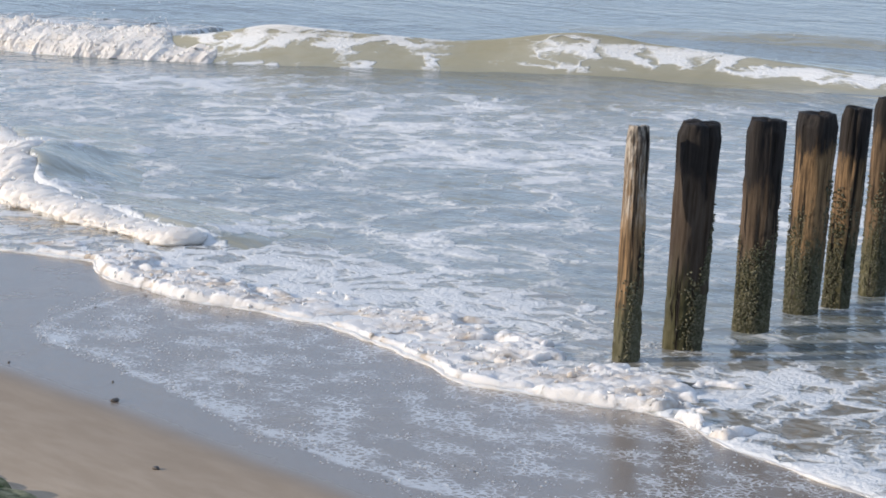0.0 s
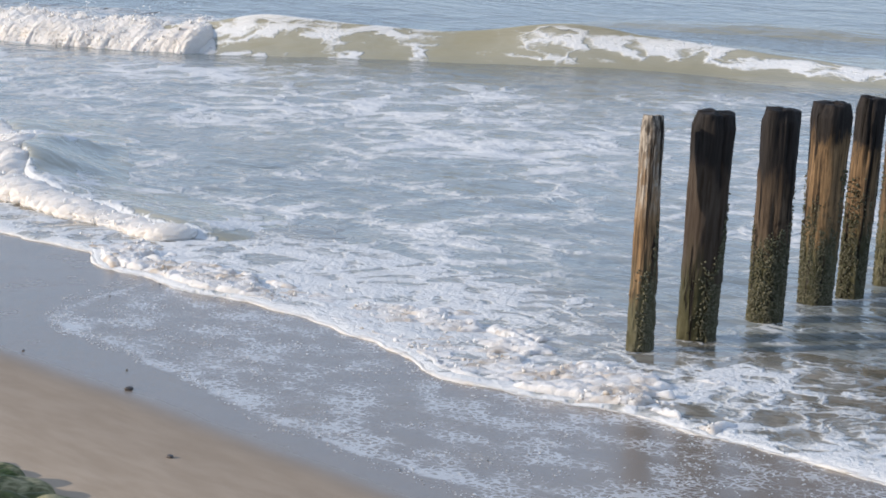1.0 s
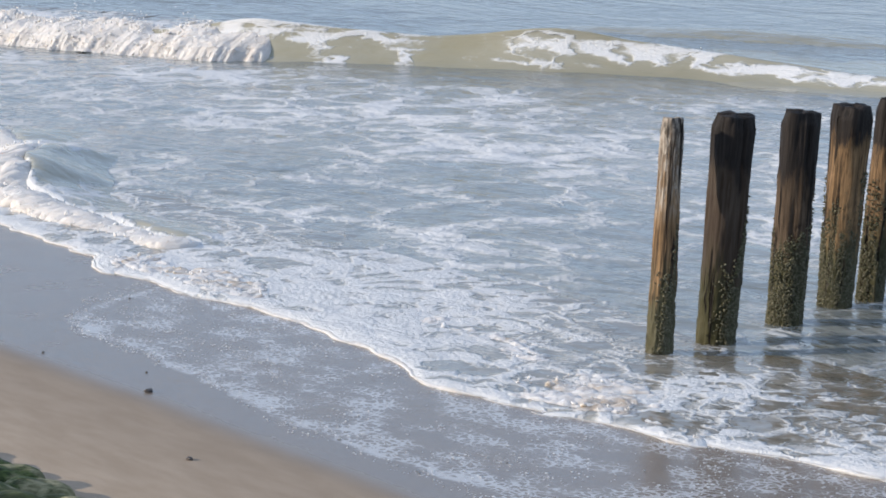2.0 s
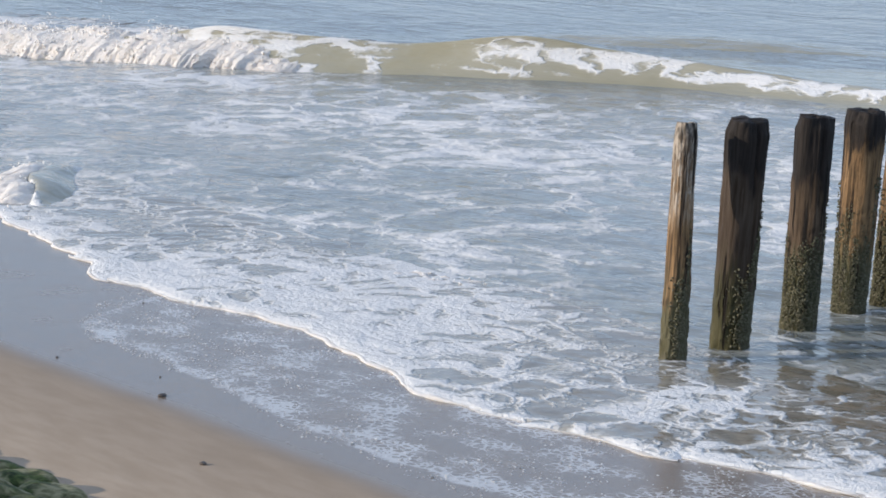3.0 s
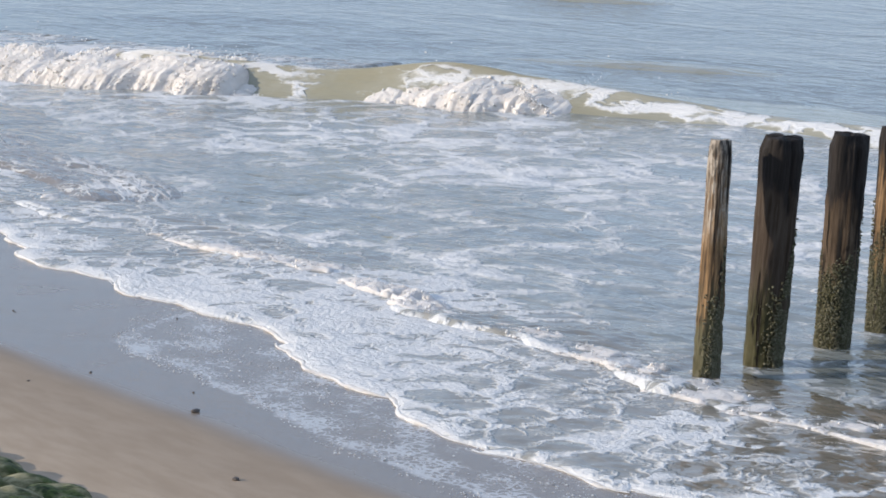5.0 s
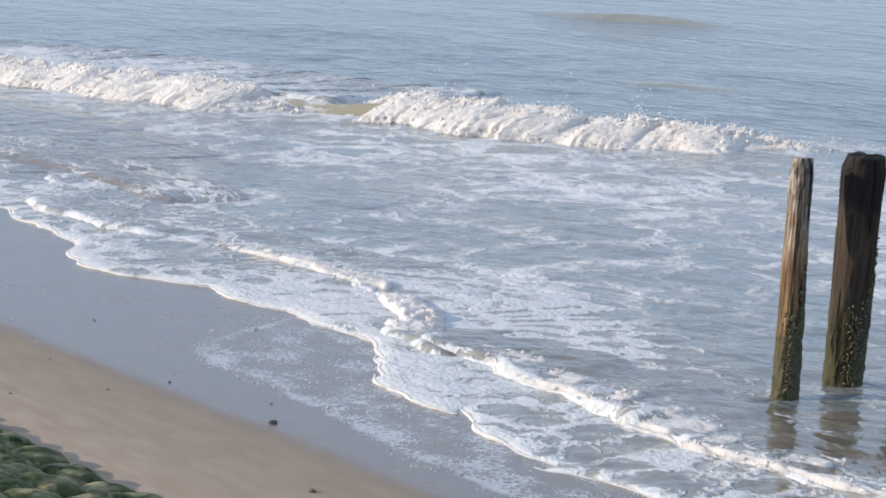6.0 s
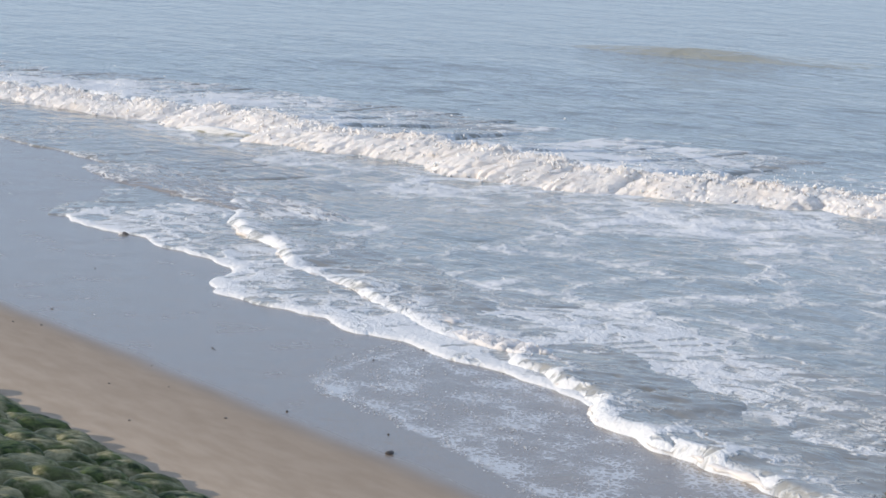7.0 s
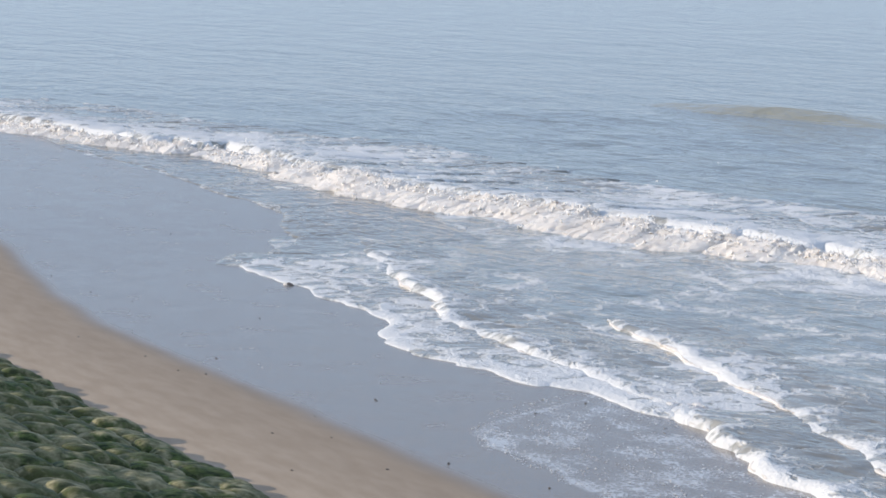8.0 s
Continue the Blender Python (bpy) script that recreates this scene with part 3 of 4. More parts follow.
B_TURN = (2.3, 1.94, 1.51, 1.15, 0.92, 0.56, 0.52, 0.44, 0.33, 0.16, 0.17, 0.04, -0.25, -0.59, -0.59, -0.75, -0.8, -0.85)
B_SPENT = (2.27, 1.75, 1.42, 1.09, 0.77, 0.61, 0.39, 0.38, 0.33, 0.23, 0.12, 0.05, -0.37, -0.58, -0.57, -0.69, -0.7, -0.7)
B_END = (1.9, 1.7, 1.46, 1.16, 0.84, 0.47, 0.37, 0.39, 0.4, 0.32, 0.17, 0.12, -0.37, -0.48, -0.56, -0.6, -0.6, -0.6)
RUN_B = [(0.0, B_START), (3.5, B_NEAR), (5.5, B_RISING), (6.0, B_MET), (6.5, B_HIGH), (7.0, B_TURN), (7.5, B_SPENT), (8.0, B_END)]


def bend(x):
    return 2.0 * (1 - step(x, -17.0, -11.0))


def front_at(x, xs, us):
    return np.interp(x, xs, us) + bend(x)


def front_shape(x, xs, us, seed):
    d = front_at(x, xs, us)
    return d + 0.07 * vn(np.asarray(x) * 1.9 + seed, seed) + 0.035 * vn(np.asarray(x) * 5.5, seed + 3.3)


def build_tongue(kind, cx, half, xs, us, seed, reach, crest, lumps, lift):
    """A tongue round cx with its front at its own y = 0; crest is the height of its leading ridge."""
    cy = float(front_at(cx, xs, us))
    a = np.linspace(-half, half, max(12, int(half * 2 / 0.035)))
    # slow taper of the tongue's ends keeps the joins soft
    fy = front_shape(cx + a, xs, us, seed) - cy + 0.10 * (np.abs(a) / half) ** 4 + 1.3 * crest * vn((cx + a) * 1.5, seed + 1.0)
    b = np.concatenate([np.linspace(0, 0.3, 12, endpoint=False), np.linspace(0.3, reach, int(reach / 0.04))])
    A, B = np.meshgrid(a, b, indexing="ij")
    Yl = fy[:, None] + B
    wx, wy = cx + A, cy + Yl
    body = step(B, 0, 0.05)
    tall = 0.35 + 0.65 * step(vn((cx + a) * 0.85, seed + 6.0), -0.5, 0.5) + 0.25 * vn((cx + a) * 4.0, seed)
    base = np.maximum(-SLOPE * Yl, -SLOPE * (0.95 + bend(cx) - cy)) if crest < 0.02 else -SLOPE * np.minimum(Yl, 0.9)
    hgt = 0.010 * body + crest * tall[:, None] * step(B, 0, 0.13) * np.exp(-np.maximum(B - 0.13, 0) / 0.55)
    froth = lumps * (0.7 * domes(wx * 6.5, wy * 7, 2) + 0.5 * domes(wx * 15, wy * 15, 6) - 0.35) * step(B, 0.02, 0.15) * (1 - step(B, 0.9, reach * 0.7))
    froth = froth * (0.5 + 0.5 * step(vn(wx * 1.3, wy * 1.6, 4), -0.3, 0.4))
    Z = base + hgt + froth + lift - 0.06 * step(B, reach * 0.5, reach)
    Z = Z - 0.055 * (np.abs(A) / half) ** 10 - 0.03 * (1 - step(B, 0, 0.05))
    dens = (0.80 if cx > -11.5 else 0.30) - (0.28 if cx > -11.5 else 0.05) * step(B, 0.01, 0.20) - 0.14 * step(B, 0.6, reach * 0.8) + 0.10 * vn(wx * 0.8, wy * 1.1, 5) - (0.20 if crest > 0.02 else 0.0) * step(B, 0.2, 0.6) - 0.13 * step(wx, -2.5, 0.0) * step(B, 0.5, 1.0) - 0.07 * (1 - step(wx, -7.0, -5.0)) * step(B, 0.15, 0.4)
    dens = dens + (0.09 * step(wx, -5.5, -3.5) * (1 - step(wx, -0.6, 0.6)) if crest < 0.02 else 0.0)
    dens = dens + 0.30 * np.exp(-((wx - 1.2) / 0.7) ** 2 - ((wy - 1.5) / 0.5) ** 2)
    P = np.stack([A, Yl, Z], -1)
    rest = np.stack([wx, wy, 0 * wx], -1)
    thing = new(kind)
    part("water_sheet", grid_mesh("water_sheet", P, M_SWASH, foam=dens, rest=rest), thing)
    thing.location = (cx, cy, float(sand_z(cx, cy)))
    if cx < -11.5:
        return thing
    # the bead of froth along the leading edge
    n, m = len(a), 12
    ang = np.linspace(0, 2 * np.pi, m, endpoint=False)[None]
    rad = (0.010 + 0.07 * crest * tall) * (0.45 + 0.55 * step(cx, -12, -8)) * (0.30 + 0.9 * puffs((cx + a) * 5, 0 * a + seed, 2.0) + 0.6 * vn((cx + a) * 1.6, seed + 2.0)).clip(0.12, 2)
    rad = rad * (1 - 0.95 * (np.abs(a) / half) ** 5)
    R = np.maximum(rad, 0.004)[:, None] * (0.45 + 1.0 * domes((cx + a)[:, None] * 10, ang * 0.9, 3) + 0.35 * vn((cx + a)[:, None] * 9, np.cos(ang) * 1.5 + seed, np.sin(ang) * 1.5))
    ex = np.repeat(a[:, None], m, 1)
    ey = fy[:, None] + 0.03 + rad[:, None] * 0.4 + R * np.cos(ang) * 1.35 + crest * 0.5
    ez = R * np.sin(ang) * 0.85 + lift - 0.004 + crest * 0.35 * tall[:, None] - SLOPE * fy[:, None]
    part("foam_edge", grid_mesh("foam_edge", np.stack([ex, ey, ez], -1), M_STIRRED if crest > 0.02 else M_EDGE, wrap=True), thing, None, "white bead of froth")
    thing.location = (cx, cy, float(sand_z(cx, cy)))
    return thing


def build_froth(tongue, cx, half, xs, us, seed, depth, material):
    """Heaped froth behind the leading edge; it settles into the water as its bubbles burst."""
    cy = float(front_at(cx, xs, us))
    a = np.linspace(-half, half, int(half * 2 / 0.012))
    b = np.linspace(0, depth, int(depth / 0.012))
    A, B = np.meshgrid(a, b, indexing="ij")
    fy = front_shape(cx + a, xs, us, seed) - cy
    Y = fy[:, None] + B + 0.01
    wx, wy = cx + A, cy + Y
    rise = 0.024 + 0.026 * step(vn(wx * 0.9, wy * 0.9, 6), -0.4, 0.6)
    lump = rise * (0.85 * domes(wx * 5.0, wy * 5.5, 4) + 1.0 * domes(wx * 10 + 0.4 * vn(wx * 8, wy * 8), wy * 11, 7) + 0.35 * domes(wx * 22, wy * 24, 9) + 0.08 * vn(wx * 45, wy * 45) - 0.62)
    gaps = step(0.8 * vn(wx * 2.4, wy * 3.0, 9) + 0.5 * vn(wx * 7, wy * 8, 3) + 0.9 * (1 - B / depth) - 0.30, -0.25, 0.2)
    Z = -SLOPE * np.minimum(Y, 0.9) + 0.012 + lump * gaps * (1 - step(B, depth * 0.6, depth)) - 0.05 * (1 - gaps)
    Z = Z - 0.05 * (np.abs(A) / half) ** 8 - 0.05 * step(B, depth * 0.75, depth) - 0.09 * (1 - step(B, 0, 0.07))
    P = np.stack([A, Y, Z], -1)
    bank = part("froth_bank", grid_mesh("froth_bank", P, material), tongue, None, "heaped white froth")
    rng = np.random.RandomState(int(cx * 10) + 500)
    k = 130
    row = rng.randint(4, len(a) - 4, k)
    col = np.minimum((rng.beta(1.0, 1.9, k) * len(b) * 0.95).astype(int) + 3, len(b) - 2)
    keep = (gaps[row, col] > 0.55) & (vn(wx[row, col] * 3, wy[row, col] * 3, 5) > -0.45)
    c = P[row, col][keep] + rng.normal(0, 0.004, (keep.sum(), 3))
    r = rng.lognormal(math.log(0.0088 if material is M_FROTH else 0.006), 0.42, len(c)).clip(0.004, 0.022)
    tagged(part("clotted_froth", blob_mesh("clotted_froth", c, r, material, 7), bank, None, "clots of sandy white froth"), kind="stuff")
    return bank


def shore_rows(cx, half, xs, runs, sink):
    rows = []
    us0 = runs[0][1]
    slope0 = (front_at(cx + half, xs, us0) - front_at(cx - half, xs, us0)) / (2 * half)
    for t, us in runs:
        y = float(front_at(cx, xs, us))
        slope = (front_at(cx + half, xs, us) - front_at(cx - half, xs, us)) / (2 * half)
        yaw = math.degrees(math.atan(slope) - math.atan(slope0))
        rows.append((t, pose(cx, y, float(sand_z(cx, y)) + sink(t, cx, y), 0, 0, yaw)))
    return rows


# ---- breaking wave ----
WAVE_PATH = [
    (0.0, 12.0, 26.0, 0.0), (2.0, 10.95, 24.0, 0.0), (4.0, 9.35, 22.5, 0.0), (5.5, 7.9, 19.5, -0.12), (6.0, 7.27, 17.9, -0.26),
    (6.5, 6.6, 16.0, -0.36), (7.0, 5.85, 13.5, -0.42), (7.5, 5.15, 11.0, -0.46), (8.0, 4.35, 10.0, -0.50)]


# the line of the tumbling foam along the wave, which tears in two before it reaches the beach
FOOT_A = (-10, -7.5, -5, -3, -1.6, -0.9, 0.3, 2, 4, 6)
FOOT_RUN = [
    (0.0, (-0.9, -0.85, 0.4, -0.2, -0.1, 0.0, 0.0, 0.0, -0.6, -0.9)), (2.0, (-0.25, -0.25, 0.0, 0.4, 0.1, 0.0, 0.0, 0.0, -0.3, -0.5)),
    (4.0, (0.1, 0.1, -0.15, 0.15, 0.15, 0.0, 0.2, 0.1, 0.1, 0.1)), (5.5, (0.35, 0.32, 0.0, -0.35, -0.4, 0.2, 0.25, 0.0, 0.6, 0.63)),
    (6.0, (0.35, 0.3, -0.25, -0.65, -0.75, 0.2, -0.1, -0.26, 0.2, 0.8)), (6.5, (0.3, 0.24, -0.1, -0.5, -0.84, 0.2, -0.16, -0.22, -0.05, 0.45)),
    (7.0, (0.3, 0.3, 0.2, -0.05, -0.45, -0.3, -0.3, -0.6, -0.4, 0.05)), (7.5, (0.42, 0.68, 0.25, -0.2, -0.55, -0.5, 0.1, -0.02, -0.05, 0.15)),
    (8.0, (0.5, 0.95, 0.4, 0.05, -0.05, -0.05, 0.15, 0.05, 0.2, 0.2))]


def foot_shift(a, t):
    """How far the foam at a place along the wave lies behind the wave's own line at a time."""
    lines = [np.interp(a, FOOT_A, ys) for _, ys in FOOT_RUN]
    return float(np.interp(t, [w[0] for w in FOOT_RUN], lines) + 0.22 - wave_line(a)) * float(step(t, 5.0, 6.2))


def crest_height(a):
    """Height of the breaker along its crest, in its own space."""
    return 0.49 + 0.07 * np.exp(-((a - 0.6) / 0.8) ** 2) - 0.24 * step(a, 0.0, 5.0) - 0.20 * (1 - step(a, -6.5, -3.5)) + 0.08 * vn(a * 0.55 + 4, 1.0) - 0.10 * np.exp(-((a + 0.7) / 1.1) ** 2) - 0.06 * step(a, 6, 12) - 0.1 * step(-a, 9, 18)


def wave_line(a):
    return 0.35 * np.sin(a * 0.42 + 0.6) + 0.25 * vn(a * 0.3, 7.0)


def build_wave():
    wave = new("breaking_wave")
    a = np.arange(-22, 20.01, 0.09)
    b = np.concatenate([np.arange(-0.8, 1.2, 0.045), np.arange(1.2, 6.0, 0.12)])
    A, B = np.meshgrid(a, b, indexing="ij")
    h = crest_height(A)
    front = step(B, -0.15, 0.72) ** 1.15
    back = np.exp(-(np.maximum(B - 0.72, 0) / 1.35) ** 1.6)
    Z = h * front * back * (1 - step(np.abs(A + 1), 16, 21))
    Z = Z + 0.018 * fbm(A * 1.1, B * 1.9, 3, 3) * step(B, -0.3, 0.4)
    # a lip that leans forward over the trough
    Yl = B + wave_line(A) - 0.22 * Z / 0.5 * step(B, 0.35, 0.75) * (1 - step(B, 0.75, 1.6))
    Z = Z - 0.03 - 0.10 * step(np.abs(B - 2.0), 2.2, 3.9) - 0.06 * step(-B, 0.2, 0.75)
    dens = 0.10 + 0.30 * fbm(A * 0.5, B * 0.9, 5, 3) + 0.62 * step(A, -0.7, 0.3) * np.exp(-((B - 0.50 - 0.1 * vn(A * 0.8, 3.0)) / 0.30) ** 2)
    dens = dens + 0.16 * (1 - step(A, -4, -1)) + 0.10 * (1 - step(B, -0.4, 0.1))
    dens = dens * (1 - 0.75 * step(B, 0.9, 1.6))
    P = np.stack([A, Yl, Z], -1)
    part("wave_face", grid_mesh("wave_face", P, M_WAVE, foam=dens.clip(0, 1), rest=np.stack([A * 0.8 + 3, 0.8 * B + 1.3 * Z + 40, 0 * A], -1)), wave, None, "olive-brown wave of turbid water")
    return wave


def build_roller(wave, a0, length, seed):
    """A stretch of tumbling foam that lies on the front of the wave; its own origin is at the foot of the wave."""
    n = int(length / 0.016)
    a = np.linspace(-length / 2, length / 2, n)[:, None]
    aa = a0 + a
    v = np.concatenate([np.linspace(0, 1, 52), np.linspace(1.03, 1.5, 14)])[None]
    h = np.clip(crest_height(aa) * 0.80, 0.25, 0.33) * (0.97 + 0.13 * vn(aa * 1.9, 3.0) + 0.08 * vn(aa * 6.0, 8.0))
    up = np.minimum(v, 1.0)
    Y = -0.30 + 1.02 * up + 0.75 * np.maximum(v - 1, 0) + (0.10 * vn(aa * 3.1, 6.0) + 0.05 * vn(aa * 9, 6.0) + 0.03 * vn(aa * 23, 1.0) + 0.12 * vn(aa * 1.2, 2.0)) * (1 - up)
    Z = h * (1 - (1 - up) ** 1.7) - 0.75 * h * np.maximum(v - 1, 0) ** 1.2
    arc = up * 0.95
    sway = 0.10 * vn(aa * 3, arc * 4, 2)
    heap = 0.060 * domes(aa * 4.0 + sway, arc * 4.0, 3) + 0.036 * domes(aa * 9.5 + sway, arc * 9.5 + sway, 5) + 0.018 * domes(aa * 21, arc * 17, 8)
    heap = heap * (0.55 + 0.45 * step(vn(aa * 1.7, arc * 2.2, 4), -0.5, 0.5))
    # strings of foam dragged down the front, and a torn crest
    heap = heap + 0.006 * vn(aa * 45, up * 38, 2.0)
    torn = np.exp(-((v - 0.98) / 0.10) ** 2)
    Z = Z + torn * (0.05 * np.abs(vn(aa * 7, 5.0)) ** 2 + 0.025 * np.abs(vn(aa * 31, 2.0)))
    ends = np.sqrt(np.clip(1 - (np.abs(a) / (length / 2)) ** 7, 0, 1))
    off = (heap + 0.03) * ends - 0.14 * (1 - ends) - 0.03
    Y, Z = Y - 0.65 * off + 0.05 * vn(aa * 5, up * 3, 6) + wave_line(aa), Z * (0.1 + 0.9 * ends) + 0.75 * off
    Z = Z - 0.11 * (1 - step(up, 0.0, 0.28)) - 0.15 * step(v, 1.25, 1.5)
    P = np.stack([a + 0 * v, Y, Z], -1)
    roller = part("foam_roller", grid_mesh("foam_roller", P, M_FOAM), wave, pose(a0, 0, 0), "tumbling white foam")
    # clots on the surface, thickest at the foot and the crest, and drops thrown up from it
    rng = np.random.RandomState(seed + 40)
    k = 650
    row = rng.randint(n // 14, n - n // 14, k)
    col = np.where(rng.rand(k) < 0.35, rng.randint(1, 12, k), np.where(rng.rand(k) < 0.5, rng.randint(38, 54, k), rng.randint(0, 54, k)))
    c = P[row, col] + rng.normal(0, 0.012, (k, 3))
    r = rng.lognormal(math.log(0.0105), 0.4, k).clip(0.005, 0.026)
    drops = 70
    row = rng.randint(n // 14, n - n // 14, drops)
    lift = rng.exponential(0.055, drops) + 0.01
    high = 0.4 + step(vn((a0 + P[row, 50, 0]) * 2.2, 6.0), 0.0, 0.6) * 1.6
    d = P[row, 50] + np.stack([rng.normal(0, 0.03, drops), rng.normal(-0.02, 0.05, drops), lift * high], -1)
    c, r = np.concatenate([c, d]), np.concatenate([r, rng.uniform(0.004, 0.011, drops)])
    tagged(part("clotted_foam", blob_mesh("clotted_foam", c, r, M_FOAM, seed), roller, None, "clots and drops of white foam"), kind="stuff")
    return roller


def build_trail(wave, a0, length, seed):
    """A sheet of lacing foam left on the wave's back."""
    a, b = np.linspace(-length / 2, length / 2, int(length / 0.06)), np.linspace(0.2, 4.6, 84)
    A, B = np.meshgrid(a, b, indexing="ij")
    aa = a0 + A
    Z = 0.13 * np.exp(-((B - 0.8) / 1.1) ** 2) + 0.028 * domes(aa * 4, B * 4, 3) + 0.014 * domes(aa * 10, B * 10, 6) + 0.012 + 0.02 * vn(aa * 0.9, B * 1.4, 3)
    Z = Z - 0.10 * step(B, 3.9, 4.6) - 0.35 * (np.abs(A) / (length / 2)) ** 16 - 0.45 * (1 - step(B, 0.2, 0.65))
    dens = 0.60 - 0.20 * step(B, 0.8, 4.2) + 0.24 * fbm(aa * 0.6, B * 0.8, 8, 3)
    P = np.stack([A, B + wave_line(aa), Z], -1)
    return part("foam_trail", grid_mesh("foam_trail", P, M_SWASH, foam=dens.clip(0, 1), rest=np.stack([aa, B + 60, 0 * B], -1)), wave, pose(a0, 0, 0))


CURL_X = np.array([-12.5, -11, -10, -9, -8.2, -7.4, -6.6, -5.8, -5.0])
CURL_Y = (3.2, 2.7, 2.5, 1.75, 1.3, 1.1, 1.05, 1.1, 1.2)


def build_curl():
    """The little wave that curls over close to the beach: a water hump and the froth that falls from it."""
    thing = new("curling_wave")
    us = CURL_Y
    a, b = np.arange(-13.5, -3.6, 0.04), np.linspace(-0.35, 2.2, 70)
    A, B = np.meshgrid(a, b, indexing="ij")
    ends = step(A, -13.4, -12.0) * (1 - step(A, -5.6, -3.9))
    h = (0.11 + 0.20 * np.exp(-((A + 9.1) / 1.2) ** 2) + 0.03 * vn(A * 1.7, 2.0)) * ends
    fy = np.interp(A, CURL_X, us) + 0.10 * vn(A * 1.5, 5.0)
    Z = h * step(B, -0.05, 0.30) * np.exp(-(np.maximum(B - 0.30, 0) / 0.6) ** 1.7) - 0.02 - 0.08 * step(B, 1.2, 2.1) - 0.08 * step(-B, 0.1, 0.3) - 0.06 * (1 - ends)
    Z = Z + 0.012 * fbm(A * 2.2, B * 3.0, 2, 3) * ends
    P = np.stack([A, fy + B - 0.35 * Z * step(B, 0.1, 0.3), Z], -1)
    dens = (0.30 + 0.55 * (1 - step(B, 0.05, 0.35)) + 0.25 * vn(A * 1.1, B * 2, 3)) * ends
    part("water_hump", grid_mesh("water_hump", P, M_WAVE, foam=dens.clip(0, 1), rest=P + [0, 20, 0]), thing)
    for i in range(8):
        build_curl_foam(thing, -12.4 + i * 0.95, 0.66, us, i)
    return tagged(thing, "small curling wave with a foaming crest near the beach", "wave")


def build_curl_foam(thing, cx, half, us, seed):
    a = np.linspace(-half, half, 96)[:, None]
    th = np.linspace(0, 2 * np.pi, 48, endpoint=False)[None]
    c, s = np.cos(th), np.sin(th)
    A = cx + a
    h = 0.10 + 0.17 * np.exp(-((A + 9.1) / 1.2) ** 2) + 0.03 * vn(A * 2.1, 8.0)
    lump = 0.42 + 0.62 * domes(A * 5.5, th * 1.1, 2) + 0.40 * domes(A * 12, th * 2.4, 6) + 0.15 * domes(A * 26, th * 5, 9)
    lump = lump * np.sqrt(np.clip(1 - (np.abs(a) / half) ** 8, 0, 1))
    cy = float(np.interp(cx, CURL_X, us))
    Y = np.interp(A, CURL_X, us) + 0.10 * vn(A * 1.5, 5.0) - cy + 0.02 + (0.10 + 0.50 * h) * c * lump
    Z = np.maximum(h * 0.36 + 0.5 * h * s * lump, -0.05)
    P = np.stack([a + 0 * th, Y, Z], -1)
    foam = part("curl_foam", grid_mesh("curl_foam", P, M_FOAM, wrap=True), thing, pose(cx, cy, 0), "falling white foam")
    rng = np.random.RandomState(seed + 90)
    row, col = rng.randint(4, 92, 200), rng.randint(0, 48, 200)
    c = P[row, col] + rng.normal(0, 0.02, (200, 3))
    tagged(part("clotted_foam", blob_mesh("clotted_foam", c, rng.lognormal(math.log(0.007), 0.4, 200).clip(0.004, 0.024), M_FOAM, seed), foam, None, "clots of white foam"), kind="stuff")


def build_churn():
    """Sandy, streaky water left where the little wave has fallen."""
    a, b = np.linspace(-3.6, 3.6, 150), np.linspace(-0.75, 0.75, 60)
    A, B = np.meshgrid(a, b, indexing="ij")
    inside = (1 - step(np.abs(A), 2.2, 3.5)) * (1 - step(np.abs(B), 0.35, 0.72))
    Z = 0.05 * inside + 0.03 * domes(A * 3.2, B * 5.5, 4) * inside + 0.015 * domes(A * 8, B * 12, 2) * inside - 0.05
    dens = 0.06 + 0.30 * inside + 0.16 * vn(A * 1.4, B * 3.5, 6)
    P = np.stack([A, B + 0.18 * np.sin(A * 0.9), Z], -1)
    ob = part("churned_water", grid_mesh("churned_water", P, M_CHURN, foam=dens.clip(0, 1), rest=np.stack([A * 0.8, B * 2.0 + 110, 0 * A], -1)))
    return tagged(ob, "streak of brownish churned water flecked with foam", "wave")


def build_splash(wave):
    """Drops and shreds of foam thrown up where the lip hits the water."""
    rng = np.random.RandomState(77)
    n = 2600
    up = rng.beta(0.8, 3.4, n) * 0.66
    wide = 0.03 + 0.34 * (1 - up / 0.66) ** 2.2
    c = np.stack([rng.normal(0, 1, n) * wide * 0.6, rng.normal(0, 1, n) * wide * 0.35, up], -1)
    c[:, 0] += 0.10 * np.sin(up * 9)
    r = rng.lognormal(math.log(0.0075), 0.5, n).clip(0.003, 0.022) * (1.25 - up)
    ob = part("splash", blob_mesh("splash", c, r, M_FOAM, 3), wave, pose(1.9, 0.45, -0.9), "plume of white spray")
    return tagged(ob, kind="stuff")


def build_swell(name, cx, cy, yaw, half, height, label):
    a, b = np.linspace(-half * 1.6, half * 1.6, 110), np.linspace(-3.2, 3.6, 60)
    A, B = np.meshgrid(a, b, indexing="ij")
    Z = height * np.exp(-(A / half) ** 2 * 1.2) * np.exp(-(B / np.where(B < 0, 0.65, 1.3)) ** 2)
    Z = Z + 0.015 * fbm(A * 0.9, B * 1.6, 2, 3) - 0.035 - 0.08 * step(np.abs(B), 2.2, 3.3) - 0.08 * step(np.abs(A), half * 1.2, half * 1.6)
    P = np.stack([A, B + 0.25 * np.sin(A * 0.4), Z], -1)
    ob = part(name, grid_mesh(name, P, M_SWELL, foam=0 * A, rest=P + [cx, 80 + cy, 0]))
    ob.matrix_basis = pose(cx, cy, 0, 0, 0, yaw)
    return tagged(ob, label, "wave")


